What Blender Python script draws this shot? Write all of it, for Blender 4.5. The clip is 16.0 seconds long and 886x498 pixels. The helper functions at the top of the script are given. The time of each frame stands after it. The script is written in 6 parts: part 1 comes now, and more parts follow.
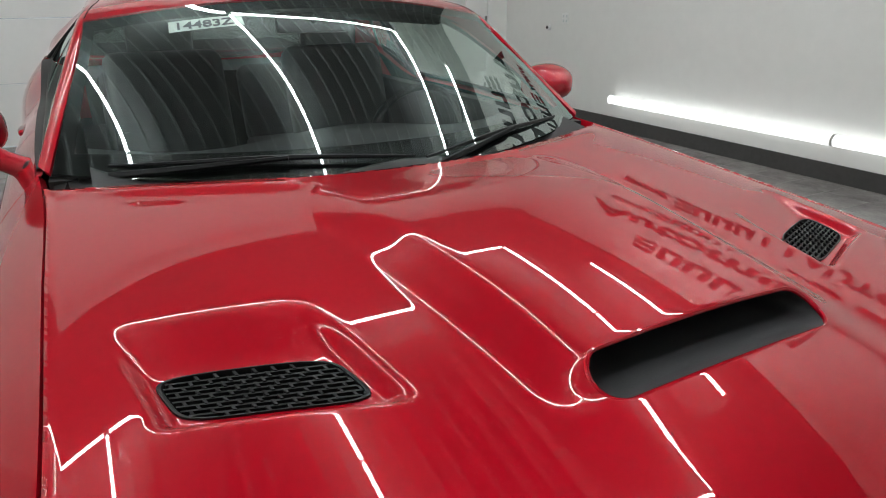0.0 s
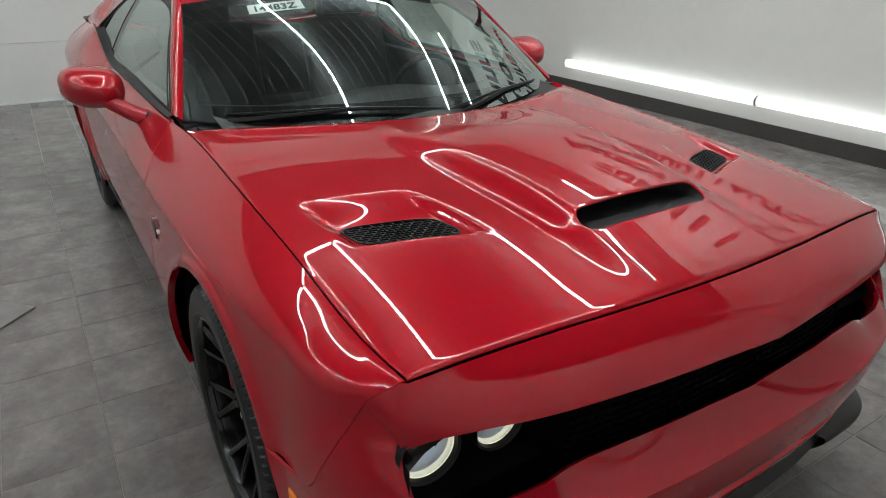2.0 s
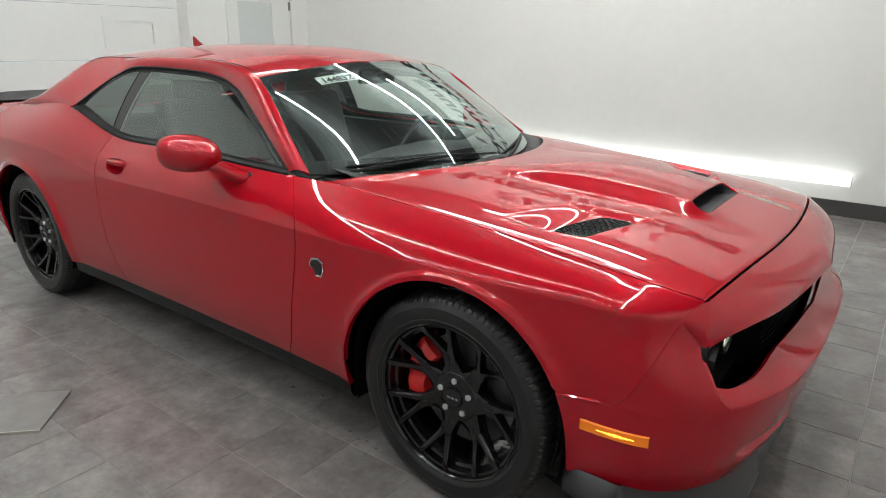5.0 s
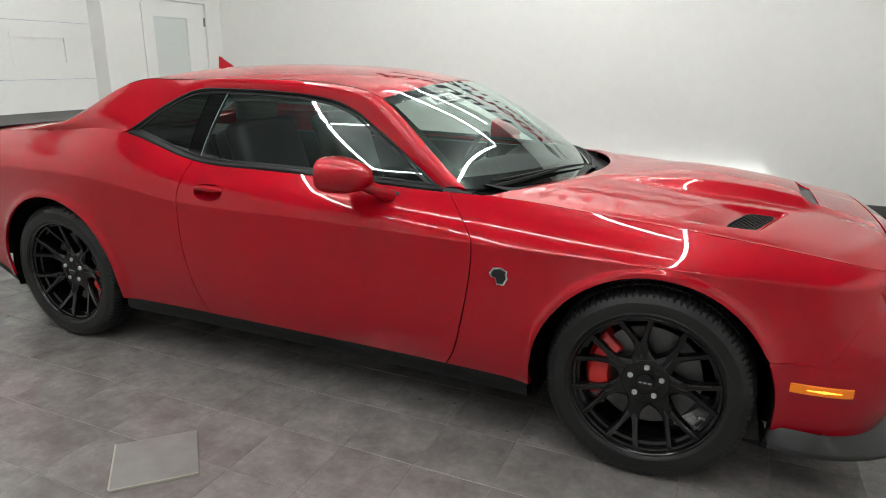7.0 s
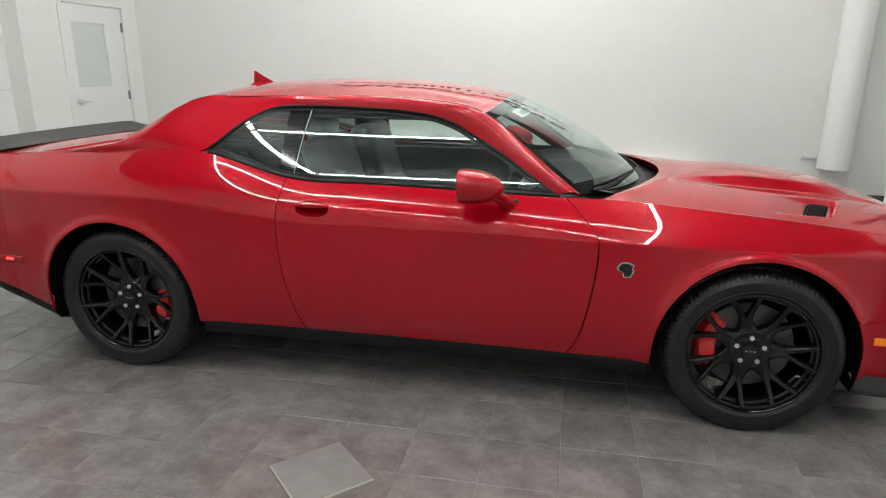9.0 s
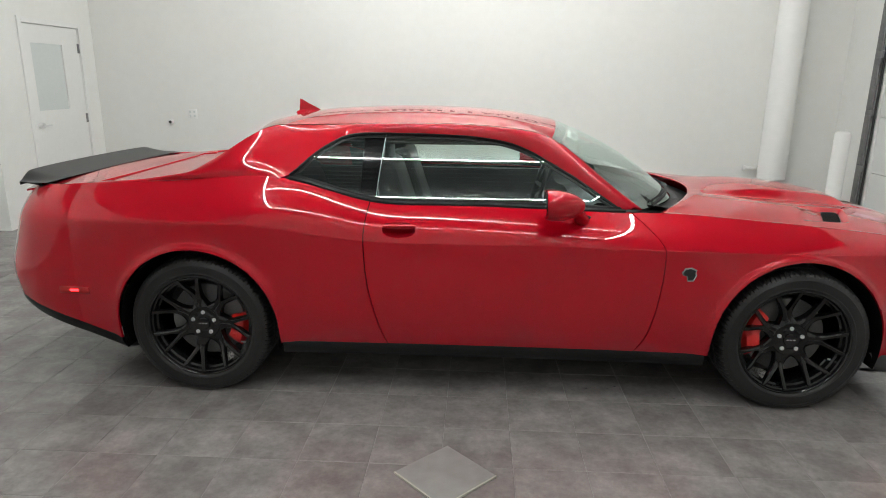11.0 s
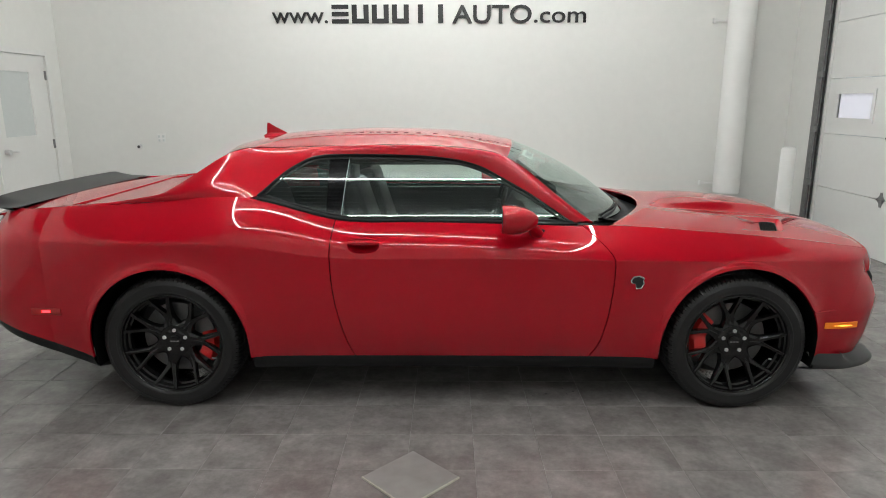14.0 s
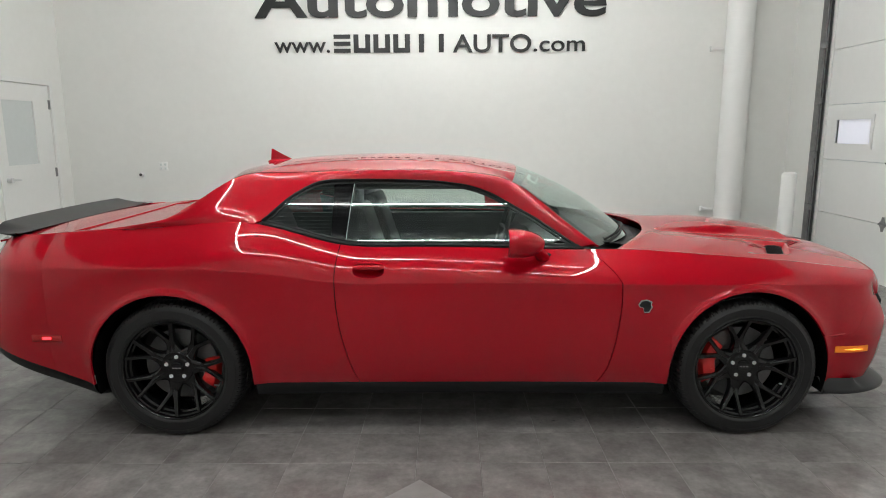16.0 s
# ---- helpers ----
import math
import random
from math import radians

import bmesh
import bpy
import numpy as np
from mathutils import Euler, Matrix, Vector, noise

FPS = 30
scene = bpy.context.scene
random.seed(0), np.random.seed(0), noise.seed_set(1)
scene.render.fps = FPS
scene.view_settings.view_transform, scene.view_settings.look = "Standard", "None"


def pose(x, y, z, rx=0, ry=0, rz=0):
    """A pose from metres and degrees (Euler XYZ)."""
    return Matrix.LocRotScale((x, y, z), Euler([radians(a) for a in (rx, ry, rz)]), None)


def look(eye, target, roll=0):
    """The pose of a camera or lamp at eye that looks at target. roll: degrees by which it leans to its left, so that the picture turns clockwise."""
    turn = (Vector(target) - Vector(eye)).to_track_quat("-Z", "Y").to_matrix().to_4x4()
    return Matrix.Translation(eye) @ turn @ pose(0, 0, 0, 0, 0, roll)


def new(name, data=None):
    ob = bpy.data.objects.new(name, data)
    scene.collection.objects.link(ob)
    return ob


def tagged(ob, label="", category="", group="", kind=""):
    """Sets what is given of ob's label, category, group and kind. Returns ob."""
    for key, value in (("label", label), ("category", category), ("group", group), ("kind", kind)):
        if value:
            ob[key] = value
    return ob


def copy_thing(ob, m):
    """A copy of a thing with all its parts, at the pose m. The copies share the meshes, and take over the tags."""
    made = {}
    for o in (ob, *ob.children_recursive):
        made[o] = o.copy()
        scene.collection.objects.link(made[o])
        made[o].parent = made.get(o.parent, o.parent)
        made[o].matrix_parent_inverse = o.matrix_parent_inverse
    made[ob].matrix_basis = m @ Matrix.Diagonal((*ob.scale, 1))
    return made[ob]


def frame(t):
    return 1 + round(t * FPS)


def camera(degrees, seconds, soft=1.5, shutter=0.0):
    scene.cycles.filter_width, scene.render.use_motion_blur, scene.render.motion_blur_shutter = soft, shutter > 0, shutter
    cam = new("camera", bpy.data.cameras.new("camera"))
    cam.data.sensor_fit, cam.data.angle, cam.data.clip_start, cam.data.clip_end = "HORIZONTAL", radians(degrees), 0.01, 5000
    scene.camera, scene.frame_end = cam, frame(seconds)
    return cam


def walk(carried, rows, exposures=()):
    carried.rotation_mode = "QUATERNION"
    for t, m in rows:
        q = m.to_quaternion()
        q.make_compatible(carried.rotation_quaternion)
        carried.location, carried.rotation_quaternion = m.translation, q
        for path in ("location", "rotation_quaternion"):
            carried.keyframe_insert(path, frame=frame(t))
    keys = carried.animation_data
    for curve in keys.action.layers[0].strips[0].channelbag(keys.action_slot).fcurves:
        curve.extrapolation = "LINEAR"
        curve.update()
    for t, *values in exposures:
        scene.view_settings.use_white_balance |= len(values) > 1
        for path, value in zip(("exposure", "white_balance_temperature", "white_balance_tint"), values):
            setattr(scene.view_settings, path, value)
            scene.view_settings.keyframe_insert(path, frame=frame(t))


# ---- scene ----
cam = camera(69.4, 16.0, soft=1.0)
PATH = [
    (0, (2.454, -0.67, 1.359), (0.816, 0.215, 0.627), -0.4),
    (0.5, (2.498, -0.712, 1.366), (0.892, 0.178, 0.572), -0.2),
    (1, (2.614, -0.809, 1.388), (1.026, 0.09, 0.571), 0.4),
    (1.5, (2.784, -0.977, 1.437), (1.215, -0.05, 0.613), 0.4),
    (2, (2.928, -1.191, 1.482), (1.402, -0.206, 0.644), 0.7),
    (2.5, (3.059, -1.427, 1.502), (1.567, -0.34, 0.732), 0.8),
    (3, (3.016, -1.604, 1.46), (1.568, -0.41, 0.769), 1.0),
    (3.5, (2.905, -1.804, 1.445), (1.53, -0.522, 0.762), 1.1),
    (5.8, (2.233, -2.753, 1.462), (1.264, -1.101, 0.884), 0.9),
    (6, (2.143, -2.863, 1.482), (1.222, -1.184, 0.906), 1.0),
    (6.5, (1.899, -3.012, 1.476), (1.058, -1.29, 0.902), 1.0),
    (7, (1.617, -3.08, 1.462), (0.86, -1.318, 0.895), 0.8),
    (7.5, (1.378, -3.252, 1.486), (0.736, -1.446, 0.914), 0.7),
    (8, (1.149, -3.44, 1.519), (0.61, -1.6, 0.949), 0.6),
    (8.5, (0.908, -3.511, 1.511), (0.452, -1.648, 0.942), 0.6),
    (9, (0.663, -3.576, 1.52), (0.298, -1.691, 0.961), 0.6),
    (11.5, (-0.163, -3.989, 1.59), (-0.227, -2.054, 1.091), 0.4),
    (12, (-0.179, -4.057, 1.587), (-0.217, -2.117, 1.103), 0.2),
    (12.5, (-0.136, -4.068, 1.596), (-0.151, -2.125, 1.122), 0.1),
    (13, (-0.051, -4.056, 1.586), (-0.066, -2.11, 1.123), 0.1),
    (13.5, (-0.022, -4.054, 1.584), (-0.043, -2.107, 1.126), 0.0),
    (14, (-0.026, -4.063, 1.596), (-0.043, -2.115, 1.144), -0.1),
    (14.5, (-0.041, -4.077, 1.602), (-0.055, -2.127, 1.158), -0.1),
    (15, (-0.053, -4.096, 1.61), (-0.067, -2.142, 1.184), -0.2),
    (15.5, (-0.062, -4.071, 1.596), (-0.073, -2.108, 1.215), -0.2),
    (16, (-0.061, -4.047, 1.573), (-0.074, -2.081, 1.207), -0.3),
]
walk(cam, [(t, look(eye, target, roll)) for t, eye, target, roll in PATH],
     exposures=[(0, -0.36, 6250, 5), (1, -0.38, 6250, 5), (2, -0.33, 6250, 5), (2.5, -0.21, 6250, 5), (3.5, -0.02, 6250, 5), (6, 0.20, 6420, 5), (9, 0.20, 6420, 5), (11.5, 0.17, 6420, 5), (13, 0.06, 6420, 5), (16, 0.0, 6420, 5)])


# ---- world and light ----
world = bpy.data.worlds.new("world")
world.use_nodes = True
scene.world = world
world.node_tree.nodes["Background"].inputs[0].default_value = (0.8, 0.85, 0.9, 1)
world.node_tree.nodes["Background"].inputs[1].default_value = 0.6
TUBE_POWER = 63.0
LOW_TUBE_POWER = 1.75


# ---- materials ----
def material(name, color, rough=0.5, metal=0.0, coat=0.0, grain=0.0, scale=30.0, bump=0.0, spread=0.0, spec=0.5):
    """A plain surface with fine grain, larger cloudy variation and relief."""
    m = bpy.data.materials.new(name)
    m.use_nodes = True
    nt = m.node_tree
    b = nt.nodes["Principled BSDF"]
    b.inputs["Roughness"].default_value = rough
    b.inputs["Metallic"].default_value = metal
    b.inputs["Coat Weight"].default_value = coat
    b.inputs["Coat Roughness"].default_value = 0.012
    b.inputs["Coat IOR"].default_value = 1.47
    b.inputs["Specular IOR Level"].default_value = spec
    b.inputs["Base Color"].default_value = (*color, 1)
    if grain or bump or spread:
        tc = nt.nodes.new("ShaderNodeTexCoord")
        fine = nt.nodes.new("ShaderNodeTexNoise")
        fine.inputs["Scale"].default_value = scale
        fine.inputs["Detail"].default_value = 6
        nt.links.new(tc.outputs["Object"], fine.inputs["Vector"])
        wide = nt.nodes.new("ShaderNodeTexNoise")
        wide.inputs["Scale"].default_value = scale * 0.08
        wide.inputs["Detail"].default_value = 3
        nt.links.new(tc.outputs["Object"], wide.inputs["Vector"])
        add = nt.nodes.new("ShaderNodeMath")
        add.operation = "ADD"
        nt.links.new(fine.outputs["Fac"], add.inputs[0])
        nt.links.new(wide.outputs["Fac"], add.inputs[1])
        ramp = nt.nodes.new("ShaderNodeMapRange")
        ramp.inputs["From Min"].default_value = 0.6
        ramp.inputs["From Max"].default_value = 1.4
        ramp.inputs["To Min"].default_value = 1 - grain
        ramp.inputs["To Max"].default_value = 1 + grain
        nt.links.new(add.outputs[0], ramp.inputs["Value"])
        value = ramp.outputs[0]
        if spread:
            info = nt.nodes.new("ShaderNodeObjectInfo")
            r2 = nt.nodes.new("ShaderNodeMapRange")
            r2.inputs["To Min"].default_value = 1 - spread
            r2.inputs["To Max"].default_value = 1 + spread
            nt.links.new(info.outputs["Random"], r2.inputs["Value"])
            mul = nt.nodes.new("ShaderNodeMath")
            mul.operation = "MULTIPLY"
            nt.links.new(value, mul.inputs[0])
            nt.links.new(r2.outputs[0], mul.inputs[1])
            value = mul.outputs[0]
        mix = nt.nodes.new("ShaderNodeVectorMath")
        mix.operation = "SCALE"
        mix.inputs[0].default_value = color
        nt.links.new(value, mix.inputs["Scale"])
        nt.links.new(mix.outputs[0], b.inputs["Base Color"])
        if bump:
            bp = nt.nodes.new("ShaderNodeBump")
            bp.inputs["Strength"].default_value = bump
            bp.inputs["Distance"].default_value = 0.002
            nt.links.new(fine.outputs["Fac"], bp.inputs["Height"])
            nt.links.new(bp.outputs[0], b.inputs["Normal"])
    return m


def glowing(name, color, strength):
    m = bpy.data.materials.new(name)
    m.use_nodes = True
    b = m.node_tree.nodes["Principled BSDF"]
    b.inputs["Base Color"].default_value = (*color, 1)
    b.inputs["Emission Color"].default_value = (*color, 1)
    b.inputs["Emission Strength"].default_value = strength
    return m


def glass(name, tint, ior=1.5):
    """A thin pane: clear tinted see-through with a mirror-like gloss by Fresnel."""
    m = bpy.data.materials.new(name)
    m.use_nodes = True
    nt = m.node_tree
    nt.nodes.clear()
    out = nt.nodes.new("ShaderNodeOutputMaterial")
    mix = nt.nodes.new("ShaderNodeMixShader")
    tr = nt.nodes.new("ShaderNodeBsdfTransparent")
    tr.inputs[0].default_value = (*tint, 1)
    gl = nt.nodes.new("ShaderNodeBsdfGlossy")
    gl.inputs["Roughness"].default_value = 0.005
    gl.inputs["Color"].default_value = (0.90, 1.0, 0.965, 1)
    # Schlick's curve, alike from both sides of the pane
    face = nt.nodes.new("ShaderNodeLayerWeight")
    face.inputs["Blend"].default_value = 0.5
    power = nt.nodes.new("ShaderNodeMath")
    power.operation = "POWER"
    power.inputs[1].default_value = 5.0
    nt.links.new(face.outputs["Facing"], power.inputs[0])
    fr = nt.nodes.new("ShaderNodeMath")
    fr.operation = "MULTIPLY_ADD"
    f0 = ((ior - 1) / (ior + 1)) ** 2
    fr.inputs[1].default_value = 1 - f0
    fr.inputs[2].default_value = f0
    nt.links.new(power.outputs[0], fr.inputs[0])
    # both faces of the pane mirror: 2F / (1 + F)
    up = nt.nodes.new("ShaderNodeMath")
    up.operation = "MULTIPLY"
    up.inputs[1].default_value = 2.0
    down = nt.nodes.new("ShaderNodeMath")
    down.operation = "ADD"
    down.inputs[1].default_value = 1.0
    div = nt.nodes.new("ShaderNodeMath")
    div.operation = "DIVIDE"
    nt.links.new(fr.outputs[0], up.inputs[0])
    nt.links.new(fr.outputs[0], down.inputs[0])
    nt.links.new(up.outputs[0], div.inputs[0])
    nt.links.new(down.outputs[0], div.inputs[1])
    nt.links.new(div.outputs[0], mix.inputs[0])
    nt.links.new(tr.outputs[0], mix.inputs[1])
    nt.links.new(gl.outputs[0], mix.inputs[2])
    nt.links.new(mix.outputs[0], out.inputs[0])
    return m


PAINT = material("red_paint", (0.43, 0.0020, 0.0125), 0.40, 0.32, coat=1.0, grain=0.05, scale=900, spec=0.0)
PAINT.node_tree.nodes["Principled BSDF"].inputs["Coat IOR"].default_value = 1.53
BLACK = material("black_trim", (0.006, 0.006, 0.0065), 0.45, grain=0.3, scale=400, bump=0.15, spec=0.25)
SCOOP_GREY = material("dark_grey_plastic", (0.040, 0.040, 0.042), 0.5, grain=0.2, scale=250, bump=0.08)
SATIN = material("satin_black", (0.013, 0.013, 0.0138), 0.38, grain=0.15, scale=250, bump=0.05)
DARK = material("dark_cavity", (0.003, 0.003, 0.003), 0.9, spec=0.05)
GLOSS_BLACK = material("gloss_black", (0.003, 0.003, 0.0035), 0.06)
LINING = material("grey_lining", (0.07, 0.07, 0.069), 0.8, grain=0.1, scale=60)
RUBBER = material("tyre_rubber", (0.0105, 0.0105, 0.0112), 0.40, grain=0.35, scale=120, bump=0.2, spec=0.45)
RIM = material("rim_black", (0.0040, 0.0040, 0.0044), 0.15, 0.0, coat=0.0, grain=0.1, scale=200, spec=0.5)
STEEL = material("steel", (0.7, 0.7, 0.7), 0.3, 0.55, grain=0.1, scale=200)
ROTOR = material("brake_rotor", (0.17, 0.17, 0.172), 0.42, 0.85, grain=0.25, scale=150)
CALIPER = material("caliper_red", (0.62, 0.012, 0.012), 0.3, coat=0.5, grain=0.05, scale=90)
CHROME = material("chrome", (0.75, 0.76, 0.78), 0.12, 1.0)
LEATHER = material("dark_upholstery", (0.014, 0.0145, 0.0155), 0.55, grain=0.2, scale=90, bump=0.2)
GLASS_W = glass("windshield_glass", (0.74, 0.82, 0.79), 1.75)
GLASS_S = glass("side_glass", (0.80, 0.88, 0.84), 1.70)
GLASS_T = glass("tinted_glass", (0.16, 0.19, 0.18), 1.62)
LENS = glass("lamp_lens", (0.92, 0.93, 0.95), 1.45)
AMBER = glowing("amber_lamp", (0.72, 0.17, 0.006), 0.22)
AMBER_HOT = glowing("amber_hot", (1.0, 0.50, 0.06), 1.6)
REDLAMP = glowing("red_lamp", (0.30, 0.004, 0.006), 0.05)
REDLAMP_HOT = glowing("red_hot", (1.0, 0.018, 0.025), 6.0)
LAMP_LIT = glowing("lamp_lit", (0.80, 0.90, 1.0), 0.30)
LAMP_MIRROR = material("lamp_reflector", (0.80, 0.84, 0.90), 0.38, 0.6)
HALO = glowing("lamp_halo", (1.0, 0.94, 0.72), 0.75)
WALL = material("wall_paint", (0.80, 0.80, 0.77), 0.55, grain=0.025, scale=12, bump=0.02)
# wall tone lowered for the unseen side, so the body mirrors it darker
GREY_WALL = material("grey_unseen_wall", (0.55, 0.55, 0.535), 0.6, grain=0.03, scale=12, bump=0.02)
CEIL = material("ceiling_deck", (0.140, 0.145, 0.145), 0.6, grain=0.2, scale=8)
RIB = material("ceiling_rib", (0.25, 0.26, 0.255), 0.5, grain=0.1, scale=8)
DOORW = material("white_door_paint", (0.80, 0.80, 0.78), 0.4, grain=0.02, scale=15)
TILE = material("floor_tile", (0.225, 0.216, 0.212), 0.36, grain=0.34, scale=9, bump=0.12, spread=0.12)
TILE.node_tree.nodes.clear()


def stone_tile(m):
    """Grey-brown stone look: clouds, worn pale patches and fine speckle that differ from tile to tile."""
    nt = m.node_tree
    add = nt.nodes.new
    out, b = add("ShaderNodeOutputMaterial"), add("ShaderNodeBsdfPrincipled")
    nt.links.new(b.outputs[0], out.inputs[0])
    geo, info = add("ShaderNodeNewGeometry"), add("ShaderNodeObjectInfo")
    total = add("ShaderNodeMath")
    total.operation = "ADD"
    nt.links.new(info.outputs["Random"], total.inputs[0])
    nt.links.new(geo.outputs["Random Per Island"], total.inputs[1])
    shift = add("ShaderNodeVectorMath")
    shift.operation = "MULTIPLY_ADD"
    shift.inputs[1].default_value = (0.35, 0.35, 7.0)
    comb = add("ShaderNodeCombineXYZ")
    for i in range(3):
        nt.links.new(total.outputs[0], comb.inputs[i])
    nt.links.new(comb.outputs[0], shift.inputs[0])
    nt.links.new(geo.outputs["Position"], shift.inputs[2])

    def noise_node(scale, detail, rough, coord):
        n = add("ShaderNodeTexNoise")
        n.inputs["Scale"].default_value = scale
        n.inputs["Detail"].default_value = detail
        n.inputs["Roughness"].default_value = rough
        nt.links.new(coord, n.inputs["Vector"])
        return n.outputs["Fac"]
    cloud = noise_node(5.0, 8, 0.68, shift.outputs[0])
    wide = noise_node(0.7, 3, 0.5, geo.outputs["Position"])
    speck = noise_node(160, 3, 0.6, geo.outputs["Position"])
    ramp = add("ShaderNodeValToRGB")
    ramp.color_ramp.elements[0].position, ramp.color_ramp.elements[0].color = 0.30, (0.142, 0.128, 0.122, 1)
    ramp.color_ramp.elements[1].position, ramp.color_ramp.elements[1].color = 0.74, (0.295, 0.276, 0.264, 1)
    mid = ramp.color_ramp.elements.new(0.5)
    mid.color = (0.198, 0.183, 0.176, 1)
    nt.links.new(cloud, ramp.inputs[0])
    gain = add("ShaderNodeMath")
    gain.operation = "MULTIPLY_ADD"
    gain.inputs[1].default_value, gain.inputs[2].default_value = 0.55, 0.60
    nt.links.new(wide, gain.inputs[0])
    tone = add("ShaderNodeMath")
    tone.operation = "MULTIPLY_ADD"
    tone.inputs[1].default_value = 0.10
    nt.links.new(total.outputs[0], tone.inputs[0])
    nt.links.new(gain.outputs[0], tone.inputs[2])
    scale = add("ShaderNodeVectorMath")
    scale.operation = "SCALE"
    nt.links.new(ramp.outputs[0], scale.inputs[0])
    nt.links.new(tone.outputs[0], scale.inputs["Scale"])
    # fine mottling on top of the clouds
    fine = noise_node(34, 7, 0.72, geo.outputs["Position"])
    grainy = add("ShaderNodeMapRange")
    grainy.inputs["From Min"].default_value, grainy.inputs["From Max"].default_value = 0.3, 0.7
    grainy.inputs["To Min"].default_value, grainy.inputs["To Max"].default_value = 0.87, 1.13
    nt.links.new(fine, grainy.inputs["Value"])
    mottled = add("ShaderNodeVectorMath")
    mottled.operation = "SCALE"
    nt.links.new(scale.outputs[0], mottled.inputs[0])
    nt.links.new(grainy.outputs[0], mottled.inputs["Scale"])
    nt.links.new(mottled.outputs[0], b.inputs["Base Color"])
    rr = add("ShaderNodeMapRange")
    rr.inputs["To Min"].default_value, rr.inputs["To Max"].default_value = 0.13, 0.23
    nt.links.new(cloud, rr.inputs["Value"])
    nt.links.new(rr.outputs[0], b.inputs["Roughness"])
    bp = add("ShaderNodeBump")
    bp.inputs["Strength"].default_value, bp.inputs["Distance"].default_value = 0.12, 0.002
    nt.links.new(speck, bp.inputs["Height"])
    nt.links.new(bp.outputs[0], b.inputs["Normal"])


stone_tile(TILE)
GROUT = material("floor_grout", (0.235, 0.225, 0.213), 0.8, grain=0.2, scale=40)
LOOSE = material("loose_tile", (0.235, 0.224, 0.215), 0.4, grain=0.25, scale=11, bump=0.1)
EDGE = material("tile_edge", (0.45, 0.42, 0.36), 0.7)
GLASS_EDGE = material("glass_edge", (0.30, 0.37, 0.34), 0.3)
BASEBOARD = material("dark_grey_rubber", (0.062, 0.060, 0.058), 0.35, grain=0.2, scale=30)
BASE = material("black_base", (0.03, 0.03, 0.03), 0.5, grain=0.2, scale=30)
PVC = material("white_pipe", (0.82, 0.82, 0.80), 0.35, grain=0.02, scale=10)
LETTER = material("letter_black", (0.012, 0.012, 0.012), 0.35)
FROST = material("frosted_panel", (0.64, 0.67, 0.66), 0.3, grain=0.03, scale=20)
TUBE = glowing("light_tube", (1.0, 0.99, 0.985), TUBE_POWER)
TUBE_LOW = glowing("wall_light_tube", (1.0, 0.99, 0.985), LOW_TUBE_POWER)
SKYPANE = glowing("daylight_pane", (0.80, 0.80, 0.90), 0.30)
PAPER = material("paper", (0.80, 0.86, 0.80), 0.6)
INK = material("ink", (0.02, 0.02, 0.03), 0.5)
TRACK = material("door_track", (0.22, 0.22, 0.22), 0.5, 0.6, grain=0.3, scale=40)


# ---- building helpers ----
def finish(name, bm, mat, parent=None, label="", smooth=True, sharp=40.0):
    me = bpy.data.meshes.new(name)
    bmesh.ops.recalc_face_normals(bm, faces=bm.faces[:]) if len(bm.faces) < 20000 else None
    for f in bm.faces:
        f.smooth = smooth
    if smooth:
        lim = radians(sharp)
        for e in bm.edges:
            if len(e.link_faces) == 2 and e.calc_face_angle(0.0) > lim:
                e.smooth = False
    bm.to_mesh(me)
    bm.free()
    for m in mat if isinstance(mat, (list, tuple)) else (mat,):
        me.materials.append(m)
    ob = new(name, me)
    if parent is not None:
        ob.parent = parent
    if label:
        tagged(ob, label)
    return ob


def part(name, bm, mat, parent, label="", smooth=True, sharp=40.0):
    return finish(name, bm, mat, parent, label, smooth, sharp)


def empty(name, label, category, group="", kind="", at=(0, 0, 0)):
    ob = new(name)
    ob.location = at
    return tagged(ob, label, category, group, kind)


def box(bm, lo, hi, bevel=0.0, segs=2):
    made = bmesh.ops.create_cube(bm, size=1.0)["verts"]
    for v in made:
        v.co = Vector([lo[i] + (v.co[i] + 0.5) * (hi[i] - lo[i]) for i in range(3)])
    if bevel:
        edges = list({e for v in made for e in v.link_edges})
        bmesh.ops.bevel(bm, geom=edges, offset=bevel, segments=segs, profile=0.5, affect="EDGES")
    return bm


def tube_between(bm, a, b, r, n=12, r2=None, caps=True):
    a, b = Vector(a), Vector(b)
    d = b - a
    q = d.to_track_quat("Z", "Y").to_matrix().to_4x4()
    bmesh.ops.create_cone(bm, cap_ends=caps, segments=n, radius1=r, radius2=r if r2 is None else r2, depth=d.length,
                          matrix=Matrix.Translation((a + b) / 2) @ q)
    return bm


def sweep(bm, pts, radius, n=8, flat=1.0):
    """A rounded rod along points; radius may be a function of 0..1."""
    pts = [Vector(p) for p in pts]
    rings = []
    up = Vector((0, 0, 1))
    for i, p in enumerate(pts):
        d = (pts[min(i + 1, len(pts) - 1)] - pts[max(i - 1, 0)]).normalized()
        side = d.cross(up)
        side = side.normalized() if side.length > 1e-4 else Vector((1, 0, 0))
        top = side.cross(d)
        r = radius(i / (len(pts) - 1)) if callable(radius) else radius
        rings.append([bm.verts.new(p + side * r * math.cos(2 * math.pi * k / n) + top * r * flat * math.sin(2 * math.pi * k / n)) for k in range(n)])
    for a, b in zip(rings, rings[1:]):
        for k in range(n):
            bm.faces.new((a[k], a[(k + 1) % n], b[(k + 1) % n], b[k]))
    bm.faces.new(rings[0][::-1])
    bm.faces.new(rings[-1])
    return bm


